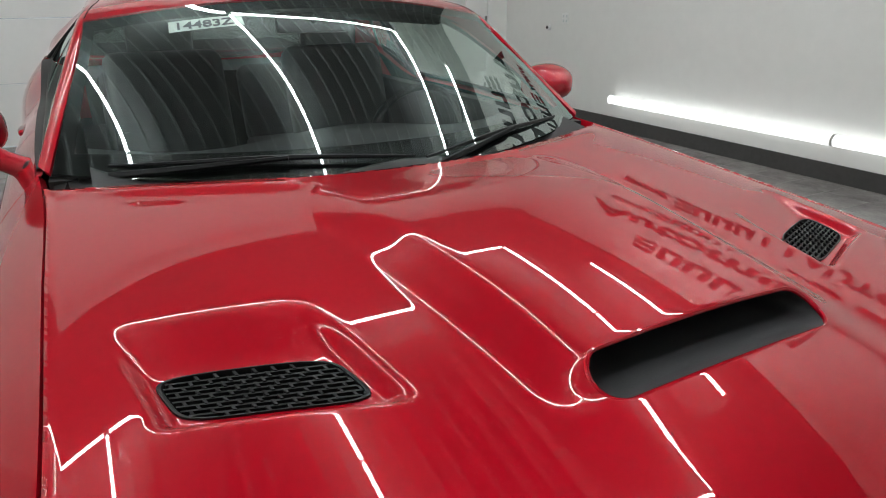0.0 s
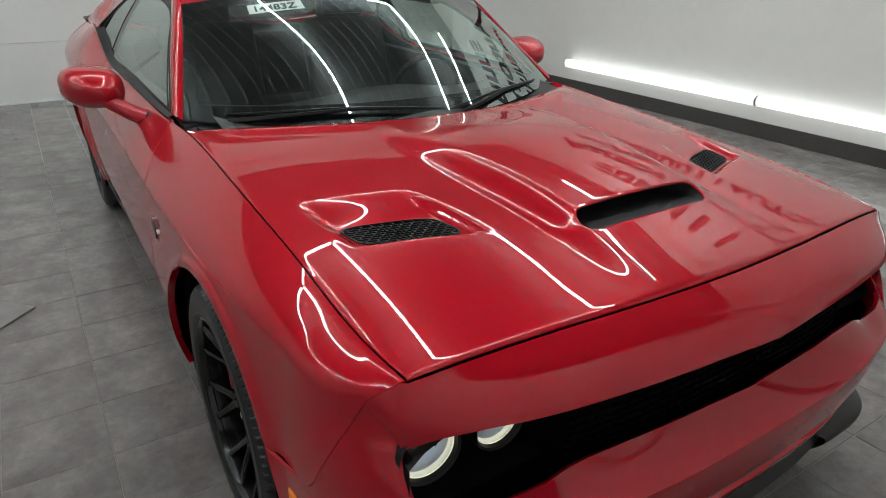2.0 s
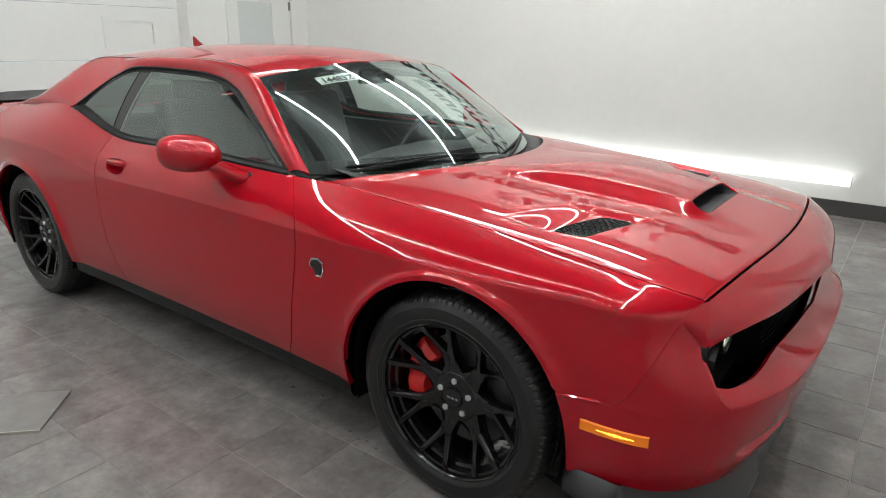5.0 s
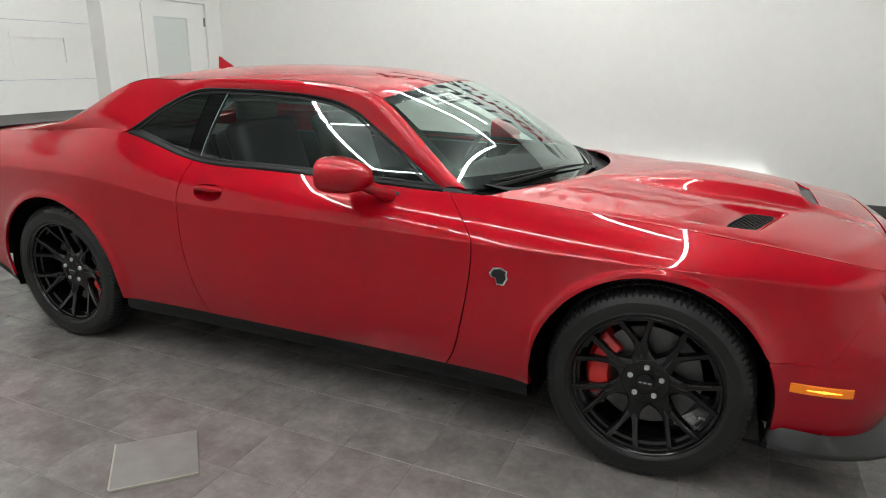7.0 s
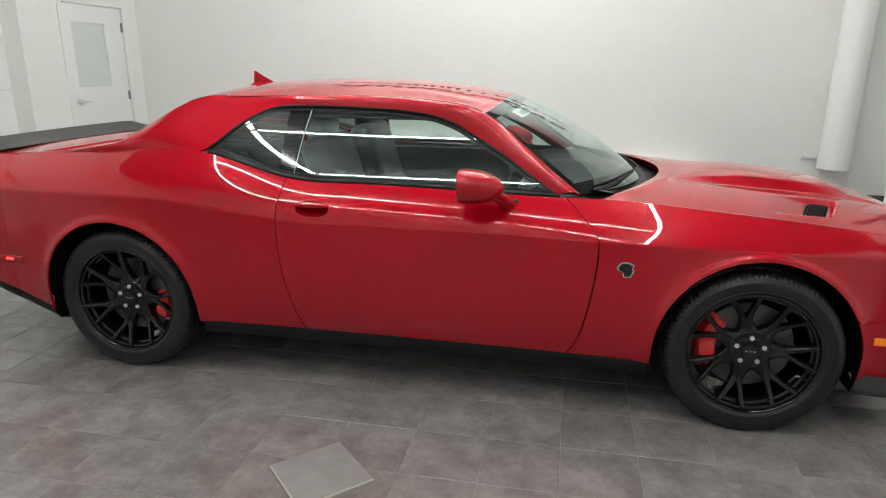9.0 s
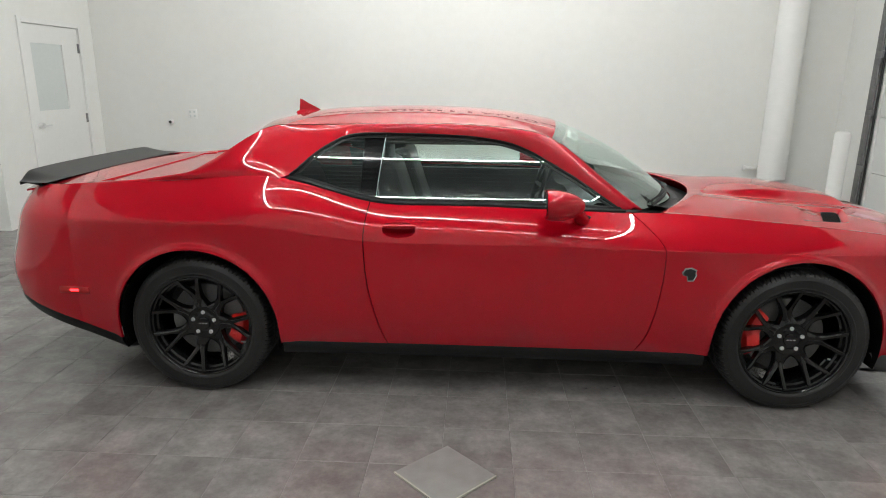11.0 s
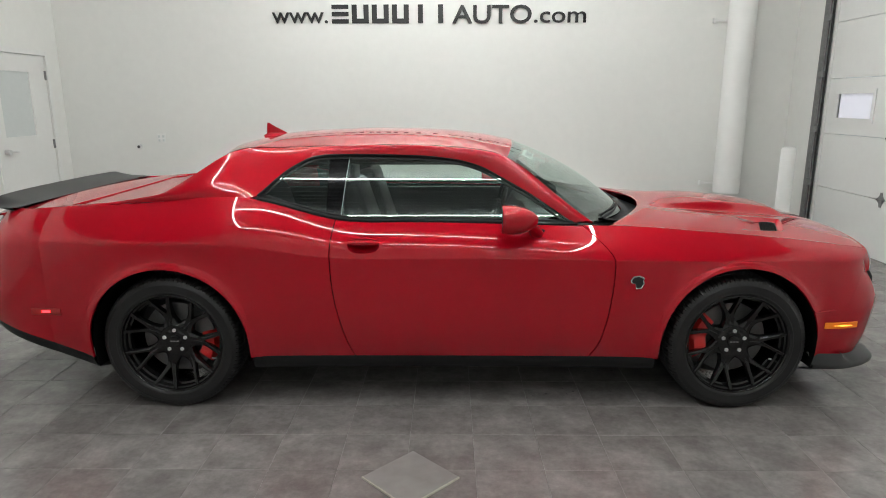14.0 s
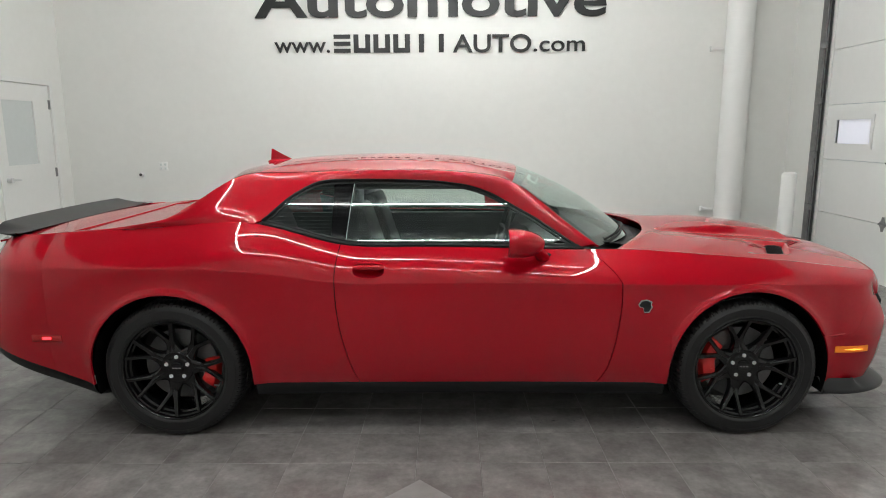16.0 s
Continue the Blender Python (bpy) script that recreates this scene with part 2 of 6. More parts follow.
def lathe(bm, profile, axis_y, cx, cz, n=64, wave=None, closed=False):
    """Turns a profile of (radius, y) round the y axis through (cx, cz)."""
    rings = []
    for k in range(n):
        a = 2 * math.pi * k / n
        ring = []
        for j, (r, y) in enumerate(profile):
            rr = r + (wave(k, j) if wave else 0.0)
            ring.append(bm.verts.new((cx + rr * math.cos(a), axis_y + y, cz + rr * math.sin(a))))
        rings.append(ring)
    m = len(profile)
    for k in range(n):
        a, b = rings[k], rings[(k + 1) % n]
        for j in range(m if closed else m - 1):
            bm.faces.new((a[j], a[(j + 1) % m], b[(j + 1) % m], b[j]))
    return bm


def spline(pts):
    """A natural cubic spline through (x, y) pairs."""
    p = sorted(pts)
    x, y = np.array([a for a, _ in p], float), np.array([b for _, b in p], float)
    n = len(x)
    h = np.diff(x)
    m = np.zeros((n, n))
    r = np.zeros(n)
    m[0, 0] = m[-1, -1] = 1
    for i in range(1, n - 1):
        m[i, i - 1], m[i, i], m[i, i + 1] = h[i - 1], 2 * (h[i - 1] + h[i]), h[i]
        r[i] = 6 * ((y[i + 1] - y[i]) / h[i] - (y[i] - y[i - 1]) / h[i - 1])
    k = np.linalg.solve(m, r)

    def f(v):
        v = min(max(v, x[0]), x[-1])
        i = min(max(int(np.searchsorted(x, v)) - 1, 0), n - 2)
        a, b = (x[i + 1] - v) / h[i], (v - x[i]) / h[i]
        return float(a * y[i] + b * y[i + 1] + ((a ** 3 - a) * k[i] + (b ** 3 - b) * k[i + 1]) * h[i] ** 2 / 6)
    return f


def steps(pts):
    """Straight lines through (x, y) pairs."""
    p = sorted(pts)
    xs, ys = [a for a, _ in p], [b for _, b in p]
    return lambda v: float(np.interp(v, xs, ys))


def smooth01(a, b, v):
    t = min(max((v - a) / (b - a), 0.0), 1.0)
    return t * t * (3 - 2 * t)


def lerp(a, b, t):
    return a + (b - a) * t


def sheet(bm, rows, side=1, flange=0.012, skip=None):
    """A sheet through rows of points, with its border folded inwards to give it an edge. side -1 keeps y, 1 mirrors."""
    g = [[bm.verts.new((p[0], p[1] * side, p[2])) for p in row] for row in rows]
    for i in range(len(g) - 1):
        for j in range(len(g[0]) - 1):
            if skip and skip(rows[i][j], rows[i + 1][j + 1]):
                continue
            bm.faces.new((g[i][j], g[i][j + 1], g[i + 1][j + 1], g[i + 1][j]))
    bm.normal_update()
    if flange:
        border = [e for e in bm.edges if e.is_boundary]
        norm = {v: v.normal.copy() for e in border for v in e.verts}
        made = bmesh.ops.extrude_edge_only(bm, edges=border)
        fresh = [v for v in made["geom"] if isinstance(v, bmesh.types.BMVert)]
        for v in fresh:
            o = min((w.other_vert(v) for w in v.link_edges if w.other_vert(v) in norm), key=lambda q: (q.co - v.co).length)
            inward = norm[o]
            mid = Vector((-0.1, 0, 0.6))
            if inward.dot(mid - o.co) < 0:
                inward = -inward
            v.co = o.co + inward * flange
    return bm


# ---- room ----
WALL_Y, WALL_L, WALL_R, WALL_N, CEIL_Z = 4.30, -4.95, 4.30, -6.2, 4.6


def wall_with_openings(name, axis, at, lo, hi, thick, openings, label, paint=None):
    """A wall of thickness thick outside the plane axis = at, from lo to hi, with openings (a0, a1, z0, z1) through it."""
    cuts = sorted({lo, hi, *[o[0] for o in openings], *[o[1] for o in openings]})
    zs = sorted({0.0, CEIL_Z, *[o[2] for o in openings], *[o[3] for o in openings]})
    bm = bmesh.new()
    t0, t1 = (at, at + thick) if thick > 0 else (at + thick, at)

    def vert(c, z, d):
        return (d, c, z) if axis == "x" else (c, d, z)
    cells = {(i, j) for i in range(len(cuts) - 1) for j in range(len(zs) - 1)
             if not any(o[0] <= cuts[i] and cuts[i + 1] <= o[1] and o[2] <= zs[j] and zs[j + 1] <= o[3] for o in openings)}
    cache = {}

    def v(i, j, d):
        key = (i, j, d)
        if key not in cache:
            cache[key] = bm.verts.new(vert(cuts[i], zs[j], d))
        return cache[key]
    for i, j in cells:
        for d in (t0, t1):
            bm.faces.new((v(i, j, d), v(i + 1, j, d), v(i + 1, j + 1, d), v(i, j + 1, d)))
        for di, dj, a, b in ((-1, 0, (i, j), (i, j + 1)), (1, 0, (i + 1, j), (i + 1, j + 1)), (0, -1, (i, j), (i + 1, j)), (0, 1, (i, j + 1), (i + 1, j + 1))):
            if (i + di, j + dj) not in cells:
                bm.faces.new((v(*a, t0), v(*b, t0), v(*b, t1), v(*a, t1)))
    ob = finish(name, bm, paint or WALL, smooth=False)
    return tagged(ob, label, "wall", kind="structure")


DOOR_Y0, DOOR_Y1, DOOR_H = 3.00, 4.00, 2.13
GARAGE_L = (-1.9, 2.40, 0.0, 3.0)
GARAGE_R = (-0.7, 3.52, 0.0, 3.05)
wall_with_openings("wall_east", "y", WALL_Y, WALL_L - 0.2, WALL_R + 0.2, 0.2, [], "smooth white painted wall behind the car")
wall_with_openings("wall_north", "x", WALL_L, WALL_N, WALL_Y, -0.34, [(DOOR_Y0, DOOR_Y1, 0.0, DOOR_H), GARAGE_L], "white wall with a service door and an overhead door")
wall_with_openings("wall_south", "x", WALL_R, WALL_N, WALL_Y, 0.2, [GARAGE_R], "white wall with a sectional overhead door")
# unseen wall behind the camera; its grey tone holds down reflections on the car
wall_with_openings("wall_west", "y", WALL_N, WALL_L - 0.2, WALL_R + 0.2, -0.2, [], "plain unseen wall, greyed to dim its reflection in the car", GREY_WALL)

bm = bmesh.new()
ribs = 46
for k in range(ribs):
    w = (WALL_Y - WALL_N + 0.4) / ribs
    y0 = WALL_N - 0.2 + w * k
    prof = [(y0, CEIL_Z + 0.03), (y0 + w - 0.045, CEIL_Z + 0.03), (y0 + w - 0.036, CEIL_Z), (y0 + w - 0.009, CEIL_Z), (y0 + w, CEIL_Z + 0.03)]
    a = [bm.verts.new((WALL_L - 0.2, y, z)) for y, z in prof]
    b = [bm.verts.new((WALL_R + 0.2, y, z)) for y, z in prof]
    for i in range(4):
        bm.faces.new((a[i], a[i + 1], b[i + 1], b[i])).material_index = int(i == 2)
bmesh.ops.remove_doubles(bm, verts=bm.verts[:], dist=1e-4)
box(bm, (WALL_L - 0.2, WALL_N - 0.2, CEIL_Z + 0.055), (WALL_R + 0.2, WALL_Y + 0.2, CEIL_Z + 0.16))
tagged(finish("ceiling", bm, (CEIL, RIB), smooth=False), "dark ribbed metal deck ceiling", "ceiling", kind="structure")

# black base along the walls
bm = bmesh.new()
box(bm, (WALL_L, WALL_Y - 0.015, 0.0), (WALL_R, WALL_Y - 0.001, 0.14), 0.003)
tagged(finish("baseboard", bm, BASEBOARD, smooth=False), "dark grey rubber base strip along the white wall", "baseboard", kind="structure")


def light_tube(a, b, r, mat, label, group):
    """A lit tube with end caps and two clips."""
    a, b, cap = Vector(a), Vector(b), 0.008
    root = empty("light_tube", label, "light tube", group, at=tuple((a + b) / 2))
    d = (b - a).normalized()
    bm = bmesh.new()
    tube_between(bm, a + d * cap - root.location, b - d * cap - root.location, r, 14)
    part("diffuser", bm, mat, root)
    for p, q in ((a, a + d * cap), (b - d * cap, b)):
        bm = bmesh.new()
        tube_between(bm, p - root.location, q - root.location, r * 1.08, 14)
        part("end_cap", bm, PVC, root, "white plastic end cap")
    for t in (0.15, 0.85):
        p = a.lerp(b, t) - root.location
        bm = bmesh.new()
        if a.z > 2:
            tube_between(bm, p + Vector((0, 0, r * 0.9)), Vector((p.x, p.y, CEIL_Z + 0.005 - root.location.z)), 0.004, 6)
        else:
            box(bm, (p.x - 0.015, r * 0.8, -0.02), (p.x + 0.015, WALL_Y - root.location.y, 0.02), 0.003)
        part("hanger", bm, PVC, root, "thin white hanger")
    return root


RING_Z = CEIL_Z - 0.22
RING_X0, RING_X1 = -2.22, 1.80
for y in (-4.75, -2.30, 0.10, 2.50):
    for x0, x1 in ((RING_X0 + 0.04, -0.22), (-0.20, RING_X1 - 0.04)):
        light_tube((x0, y, RING_Z), (x1, y, RING_Z), 0.019, TUBE, "long white lit tube hung below the ceiling", "ceiling light tubes")
for x in (RING_X0, RING_X1):
    for y0, y1 in ((-4.72, -2.33), (-2.27, 0.07), (0.13, 2.47)):
        light_tube((x, y0, RING_Z), (x, y1, RING_Z), 0.019, TUBE, "long white lit tube hung below the ceiling", "ceiling light tubes")
for x0, x1 in ((-1.35, 1.08),):
    light_tube((x0, 3.40, RING_Z), (x1, 3.40, RING_Z), 0.019, TUBE, "long white lit tube hung below the ceiling", "ceiling light tubes")
for x0, x1 in ((-2.82, -0.37), (-0.36, 2.09)):
    light_tube((x0, WALL_Y - 0.07, 0.33), (x1, WALL_Y - 0.07, 0.33), 0.045, TUBE_LOW, "white lit tube low on the white wall", "wall light tubes")


def letters(name, text, x, z, size, y, face, depth=0.012, bold=0.0, stretch=1.0):
    cu = bpy.data.curves.new(name, "FONT")
    cu.body = text
    cu.size = size
    cu.extrude = depth
    cu.offset = bold
    cu.resolution_u = 4
    ob = bpy.data.objects.new(name, cu)
    scene.collection.objects.link(ob)
    bpy.context.view_layer.update()
    me = bpy.data.meshes.new_from_object(ob.evaluated_get(bpy.context.evaluated_depsgraph_get()))
    bpy.data.objects.remove(ob)
    me.materials.clear()
    me.materials.append(LETTER)
    ob = new(name, me)
    ob.matrix_world = Matrix.Translation((x, y, z)) @ Matrix.Rotation(radians(90), 4, "X") @ (Matrix.Rotation(radians(180), 4, "Y") if face < 0 else Matrix.Identity(4)) @ Matrix.Diagonal((stretch, 1, 1, 1))
    return ob


def fitted_letters(name, text, x0, x1, z, cap, y, parent, bold=0.0):
    """Letters scaled to stand between x0 and x1 with capitals of height cap."""
    ob = letters(name, text, 0, 0, 1.0, 0, 1, bold=bold)
    co = np.array([v.co[:] for v in ob.data.vertices])
    lo, hi = co.min(0), co.max(0)
    sx = (x1 - x0) / (hi[0] - lo[0])
    sy = cap / 0.73
    for v in ob.data.vertices:
        v.co = (x0 + (v.co.x - lo[0]) * sx, v.co.y * sy, v.co.z)
    ob.matrix_world = Matrix.Translation((0, y, z)) @ Matrix.Rotation(radians(90), 4, "X")
    ob.parent = parent
    return ob


def bars(name, x0, x1, z, h, y, parent, pattern):
    """Plain black shapes in a row, in place of a trade name."""
    n = len(pattern)
    w = (x1 - x0) / n
    for i, kind in enumerate(pattern):
        bm = bmesh.new()
        a, b = x0 + i * w + w * 0.08, x0 + (i + 1) * w - w * 0.08
        s = (b - a) * 0.30
        if kind == "u":
            box(bm, (a, -0.012, 0), (a + s, 0.0, h))
            box(bm, (b - s, -0.012, 0), (b, 0.0, h))
            box(bm, (a + s, -0.012, 0), (b - s, 0.0, s * 0.9))
        elif kind == "i":
            m = (a + b) / 2
            box(bm, (m - s / 2, -0.012, 0), (m + s / 2, 0.0, h))
        else:
            box(bm, (a, -0.012, 0), (b, 0.0, s * 0.8))
            box(bm, (a, -0.012, h - s * 0.8), (b, 0.0, h))
            box(bm, (a, -0.012, h / 2 - s * 0.4), (b, 0.0, h / 2 + s * 0.4))
        ob = part(name, bm, LETTER, parent, smooth=False)
        ob.location = (0, y, z)


def wall_sign(y):
    sign = empty("wall_sign", "black raised lettering mounted on the white wall", "sign", at=(0, 0, 0))
    fitted_letters("lettering", "Automotive", -2.44, 1.92, 2.965, 0.42, y - 0.014, sign, 0.022)
    fitted_letters("lettering", "www.", -2.21, -1.52, 2.535, 0.20, y - 0.014, sign, 0.006)
    fitted_letters("lettering", ".com", 1.03, 1.67, 2.535, 0.20, y - 0.014, sign, 0.006)
    fitted_letters("lettering", "AUTO", 0.02, 1.0, 2.53, 0.22, y - 0.014, sign, 0.014)
    bars("bar", -1.49, 0.0, 2.53, 0.22, y, sign, "euuuii")
    bars("bar", -1.6, 1.1, 3.60, 0.40, y, sign, "euuuii")
    return sign


sign = wall_sign(WALL_Y - 0.001)
copy_thing(sign, pose(0, -1.9, 0, 0, 0, 180))


# ---- service door, overhead doors ----
def service_door():
    root = empty("door_1", "white service door with a frosted pane and lever handle", "door", kind="structure", at=(WALL_L, DOOR_Y0, 0))
    w = DOOR_Y1 - DOOR_Y0
    bm = bmesh.new()
    lo, hi = 0.13, 0.68
    for a, b, z0, z1 in ((0.006, lo, 0.01, DOOR_H - 0.006), (hi, w - 0.006, 0.01, DOOR_H - 0.006), (lo, hi, 0.01, 1.20), (lo, hi, 1.93, DOOR_H - 0.006)):
        box(bm, (-0.05, a, z0), (-0.006, b, z1))
    part("leaf", bm, DOORW, root, smooth=False)
    bm = bmesh.new()
    box(bm, (-0.04, lo, 1.20), (-0.022, hi, 1.93))
    part("pane", bm, FROST, root, "frosted glass pane", smooth=False)
    bm = bmesh.new()
    for a, b, z0, z1 in ((-0.06, 0.0, 0, DOOR_H + 0.06), (w, w + 0.06, 0, DOOR_H + 0.06), (0.0, w, DOOR_H, DOOR_H + 0.06)):
        box(bm, (0.0, a, z0), (0.02, b, z1), 0.003)
    part("frame", bm, DOORW, root, smooth=False)
    for z in (0.25, 1.08, 1.90):
        bm = bmesh.new()
        box(bm, (-0.004, w - 0.035, z - 0.055), (0.010, w - 0.005, z + 0.055), 0.003)
        part("hinge", bm, TRACK, root, "dull steel hinge")
    bm = bmesh.new()
    tube_between(bm, (-0.006, 0.09, 1.04), (0.05, 0.09, 1.04), 0.03, 16)
    sweep(bm, [(0.045, 0.09, 1.04), (0.05, 0.13, 1.04), (0.05, 0.22, 1.038)], 0.011)
    part("door_handle", bm, STEEL, root, "steel lever handle")
    return root


def overhead_door(name, wall_x, inward, y0, y1, z1, window_y, label):
    root = empty(name, label, "overhead door", kind="structure", at=(wall_x - inward * (0.24 if inward > 0 else 0.06), 0, 0))
    n = 5
    h = z1 / n
    for k in range(n):
        z = k * h
        has = k == 2
        bm = bmesh.new()
        wy0, wy1 = window_y
        wz0, wz1 = z + h * 0.30, z + h * 0.72
        cells = [(y0, y1, z + 0.004, z + h - 0.004)] if not has else [(y0, wy0, z + 0.004, z + h - 0.004), (wy1, y1, z + 0.004, z + h - 0.004), (wy0, wy1, z + 0.004, wz0), (wy0, wy1, wz1, z + h - 0.004)]
        for a, b, c, d in cells:
            box(bm, (-0.025, a, c), (0.02, b, d))
        part("panel", bm, DOORW, root, smooth=False)
        if has:
            bm = bmesh.new()
            for a, b, c, d in ((wy0 - 0.05, wy0, wz0 - 0.05, wz1 + 0.05), (wy1, wy1 + 0.05, wz0 - 0.05, wz1 + 0.05), (wy0, wy1, wz0 - 0.05, wz0), (wy0, wy1, wz1, wz1 + 0.05)):
                box(bm, (0.0, a, c), (0.027, b, d), 0.0) if inward > 0 else box(bm, (-0.037, a, c), (0.0, b, d))
            part("window_frame", bm, DOORW, root, smooth=False)
            bm = bmesh.new()
            box(bm, (-0.008, wy0, wz0), (0.0 if inward < 0 else 0.014, wy1, wz1))
            part("pane", bm, SKYPANE if inward < 0 else DOORW, root, "window pane", smooth=False)
    return root


service_door()
overhead_door("door_2", WALL_L, 1, GARAGE_L[0], GARAGE_L[1], GARAGE_L[3], (1.5, 2.05), "white sectional overhead door with a small pane")
OVERHEAD = overhead_door("door_3", WALL_R, -1, GARAGE_R[0], GARAGE_R[1], GARAGE_R[3], (2.72, 3.31), "white sectional overhead door with a small bright window")

# ---- floor ----
bm = bmesh.new()
box(bm, (WALL_L - 0.2, WALL_N - 0.2, -0.12), (WALL_R + 0.2, WALL_Y + 0.2, -0.0018))
floor = tagged(finish("floor", bm, GROUT, smooth=False), "grey square stone-look floor tiles with thin joints", "floor", kind="structure")


# ---- the car: key lines, x forward, half widths, z up ----
AXLE_F, AXLE_R, HUB_Z, ARCH_R = 1.473, -1.473, 0.36, 0.412
NOSE_X0 = 1.90
crease_z = spline([(-2.55, 0.890), (-2.1, 0.902), (-1.5, 0.905), (-1.15, 0.893), (-0.85, 0.855), (-0.60, 0.826), (-0.3, 0.821), (0.3, 0.822), (0.9, 0.812), (1.47, 0.806), (2.0, 0.795), (2.45, 0.775)])
crease_w = spline([(-2.55, 0.80), (-2.2, 0.905), (-1.8, 0.955), (-1.45, 0.968), (-1.1, 0.962), (-0.6, 0.948), (0.0, 0.950), (0.6, 0.951), (1.1, 0.947), (1.5, 0.934), (1.9, 0.897), (2.2, 0.845)])
sill_w = spline([(-2.55, 0.78), (-2.2, 0.87), (-1.9, 0.915), (-1.45, 0.93), (-1.0, 0.915), (0.0, 0.905), (1.0, 0.925), (1.5, 0.935), (1.9, 0.885), (2.2, 0.84)])
top_z = spline([(-2.55, 0.985), (-2.35, 1.025), (-2.0, 1.06), (-1.5, 1.090), (-1.02, 1.106), (-0.80, 1.052), (-0.60, 1.003), (-0.3, 0.990), (0.2, 0.982), (0.62, 0.968), (0.85, 0.962), (1.2, 0.938), (1.6, 0.905), (2.0, 0.861), (2.2, 0.83)])
top_w = spline([(-2.55, 0.70), (-2.3, 0.735), (-2.0, 0.765), (-1.5, 0.80), (-1.02, 0.825), (-0.6, 0.838), (0.0, 0.835), (0.3, 0.829), (0.62, 0.816), (0.85, 0.800), (1.3, 0.794), (1.8, 0.792), (2.05, 0.786), (2.2, 0.76)])
nose_x = spline([(0.26, 2.315), (0.36, 2.36), (0.46, 2.384), (0.54, 2.399), (0.575, 2.401), (0.61, 2.394), (0.66, 2.366), (0.738, 2.306), (0.80, 2.296), (0.86, 2.285)])
NA, NE = 3.0, 0.355


def arch_bump(x, z):
    """The rolled lip round both wheel openings."""
    out = 0.0
    for cx in (AXLE_F, AXLE_R):
        d = math.hypot(x - cx, max(z, HUB_Z) - HUB_Z) - ARCH_R
        out += 0.010 * math.exp(-(max(d - 0.016, 0.0) / 0.008) ** 2) + 0.007 * math.exp(-(max(d, 0.0) / 0.05) ** 2)
    return out


def side_point(x, v, drop=0.0, low=0.0):
    """A point of the body side: v 0 at the lower edge, 1 on the crease, 2 at the upper edge."""
    zc = crease_z(x)
    bottom = SILL_Z + max(0.0, -1.885 - x) * 0.33
    for cx in (AXLE_F, AXLE_R):
        d = abs(x - cx)
        if d < ARCH_R:
            bottom = max(bottom, HUB_Z + math.sqrt(ARCH_R ** 2 - d ** 2))
    bottom = max(bottom, low)
    z = lerp(bottom, zc, v) if v <= 1 else lerp(zc, top_z(x), v - 1)
    w = side_w(x, z)
    if v <= 1:
        w += arch_bump(x, z)
    elif v >= 1.96:
        w = lerp(w, top_w(x), (v - 1.96) / 0.04)
    return (x, w - drop, z)


def plan(x, z):
    """How far the outline has drawn in towards the nose, as a share of the width at NOSE_X0."""
    q = min(max(x - NOSE_X0, 0.0) / (nose_x(z) - NOSE_X0), 1.0)
    return max(1 - q ** (1 / NE), 0.0) ** (1 / NA)


SILL_Z = 0.285
side_belly = steps([(-2.6, 0.022), (-1.2, 0.024), (-0.5, 0.038), (0.8, 0.038), (1.4, 0.030), (2.2, 0.028)])
crease_r = steps([(-2.6, 0.018), (-1.6, 0.016), (-1.15, 0.014), (-0.62, 0.006), (-0.3, 0.005), (1.2, 0.005), (1.9, 0.012), (2.2, 0.02)])


def side_w(x, z):
    """Half width of the body at height z, with the crease rounded off."""
    zc, zt, wt = crease_z(x), top_z(x), top_w(x)
    wc, ws, inset = crease_w(min(x, NOSE_X0)), sill_w(min(x, NOSE_X0)), 1.0
    if x > NOSE_X0:
        inset = plan(x, min(z, zc))
        wt /= inset
    total = 0.0
    r = crease_r(x)
    belly = side_belly(x)
    for k, share in ((-3, 1), (-2, 2), (-1, 3), (0, 4), (1, 3), (2, 2), (3, 1)):
        h = z + r * k / 3
        if h <= zc:
            t = (h - SILL_Z) / (zc - SILL_Z)
            w = lerp(ws, wc - 0.004, t) + belly * math.sin(math.pi * max(t, 0) ** 0.85) * (1 - 0.5 * t)
        else:
            t = (h - zc) / (zt - zc)
            w = lerp(wc - 0.004, wt, t) + 0.021 * math.sin(math.pi * min(t, 1))
        total += w * share / 16
    return total * inset


V_ROWS = [0, 0.03, 0.07, 0.13, 0.2, 0.3, 0.4, 0.46, 0.48, 0.5, 0.52, 0.54, 0.56, 0.6, 0.7, 0.78, 0.84, 0.88, 0.91, 0.94, 0.96, 0.975, 0.985, 0.992, 1.0, 1.012, 1.028, 1.05, 1.08, 1.12, 1.17, 1.22, 1.35, 1.5, 1.65, 1.8, 1.9, 1.96, 2.0]


def arch_columns(cx, lo, hi):
    """Columns from lo to hi, closer together round the wheel opening at cx."""
    cols = [lo]
    a, b = cx - ARCH_R, cx + ARCH_R
    for x in np.linspace(lo, a - 0.002, max(3, int((a - lo) / 0.03) + 2))[1:]:
        cols.append(float(x))
    for k in range(49):
        cols.append(cx - (ARCH_R - 0.0005) * math.cos(math.pi * k / 48))
    for x in np.linspace(b + 0.002, hi, 14):
        cols.append(float(x))
    return [c for c in cols if lo <= c <= hi]


door_front = spline([(0.0, 0.705), (0.12, 0.742), (0.25, 0.765), (0.6, 0.800), (1.0, 0.812), (1.25, 0.79), (1.5, 0.755), (2.0, 0.665)])
door_rear = spline([(0.0, -0.515), (0.12, -0.542), (0.3, -0.572), (0.6, -0.610), (1.0, -0.627), (1.3, -0.625), (2.0, -0.605)])
GAP = 0.0025

car = empty("sports_car", "glossy red two-door muscle coupe with black wheels", "car")


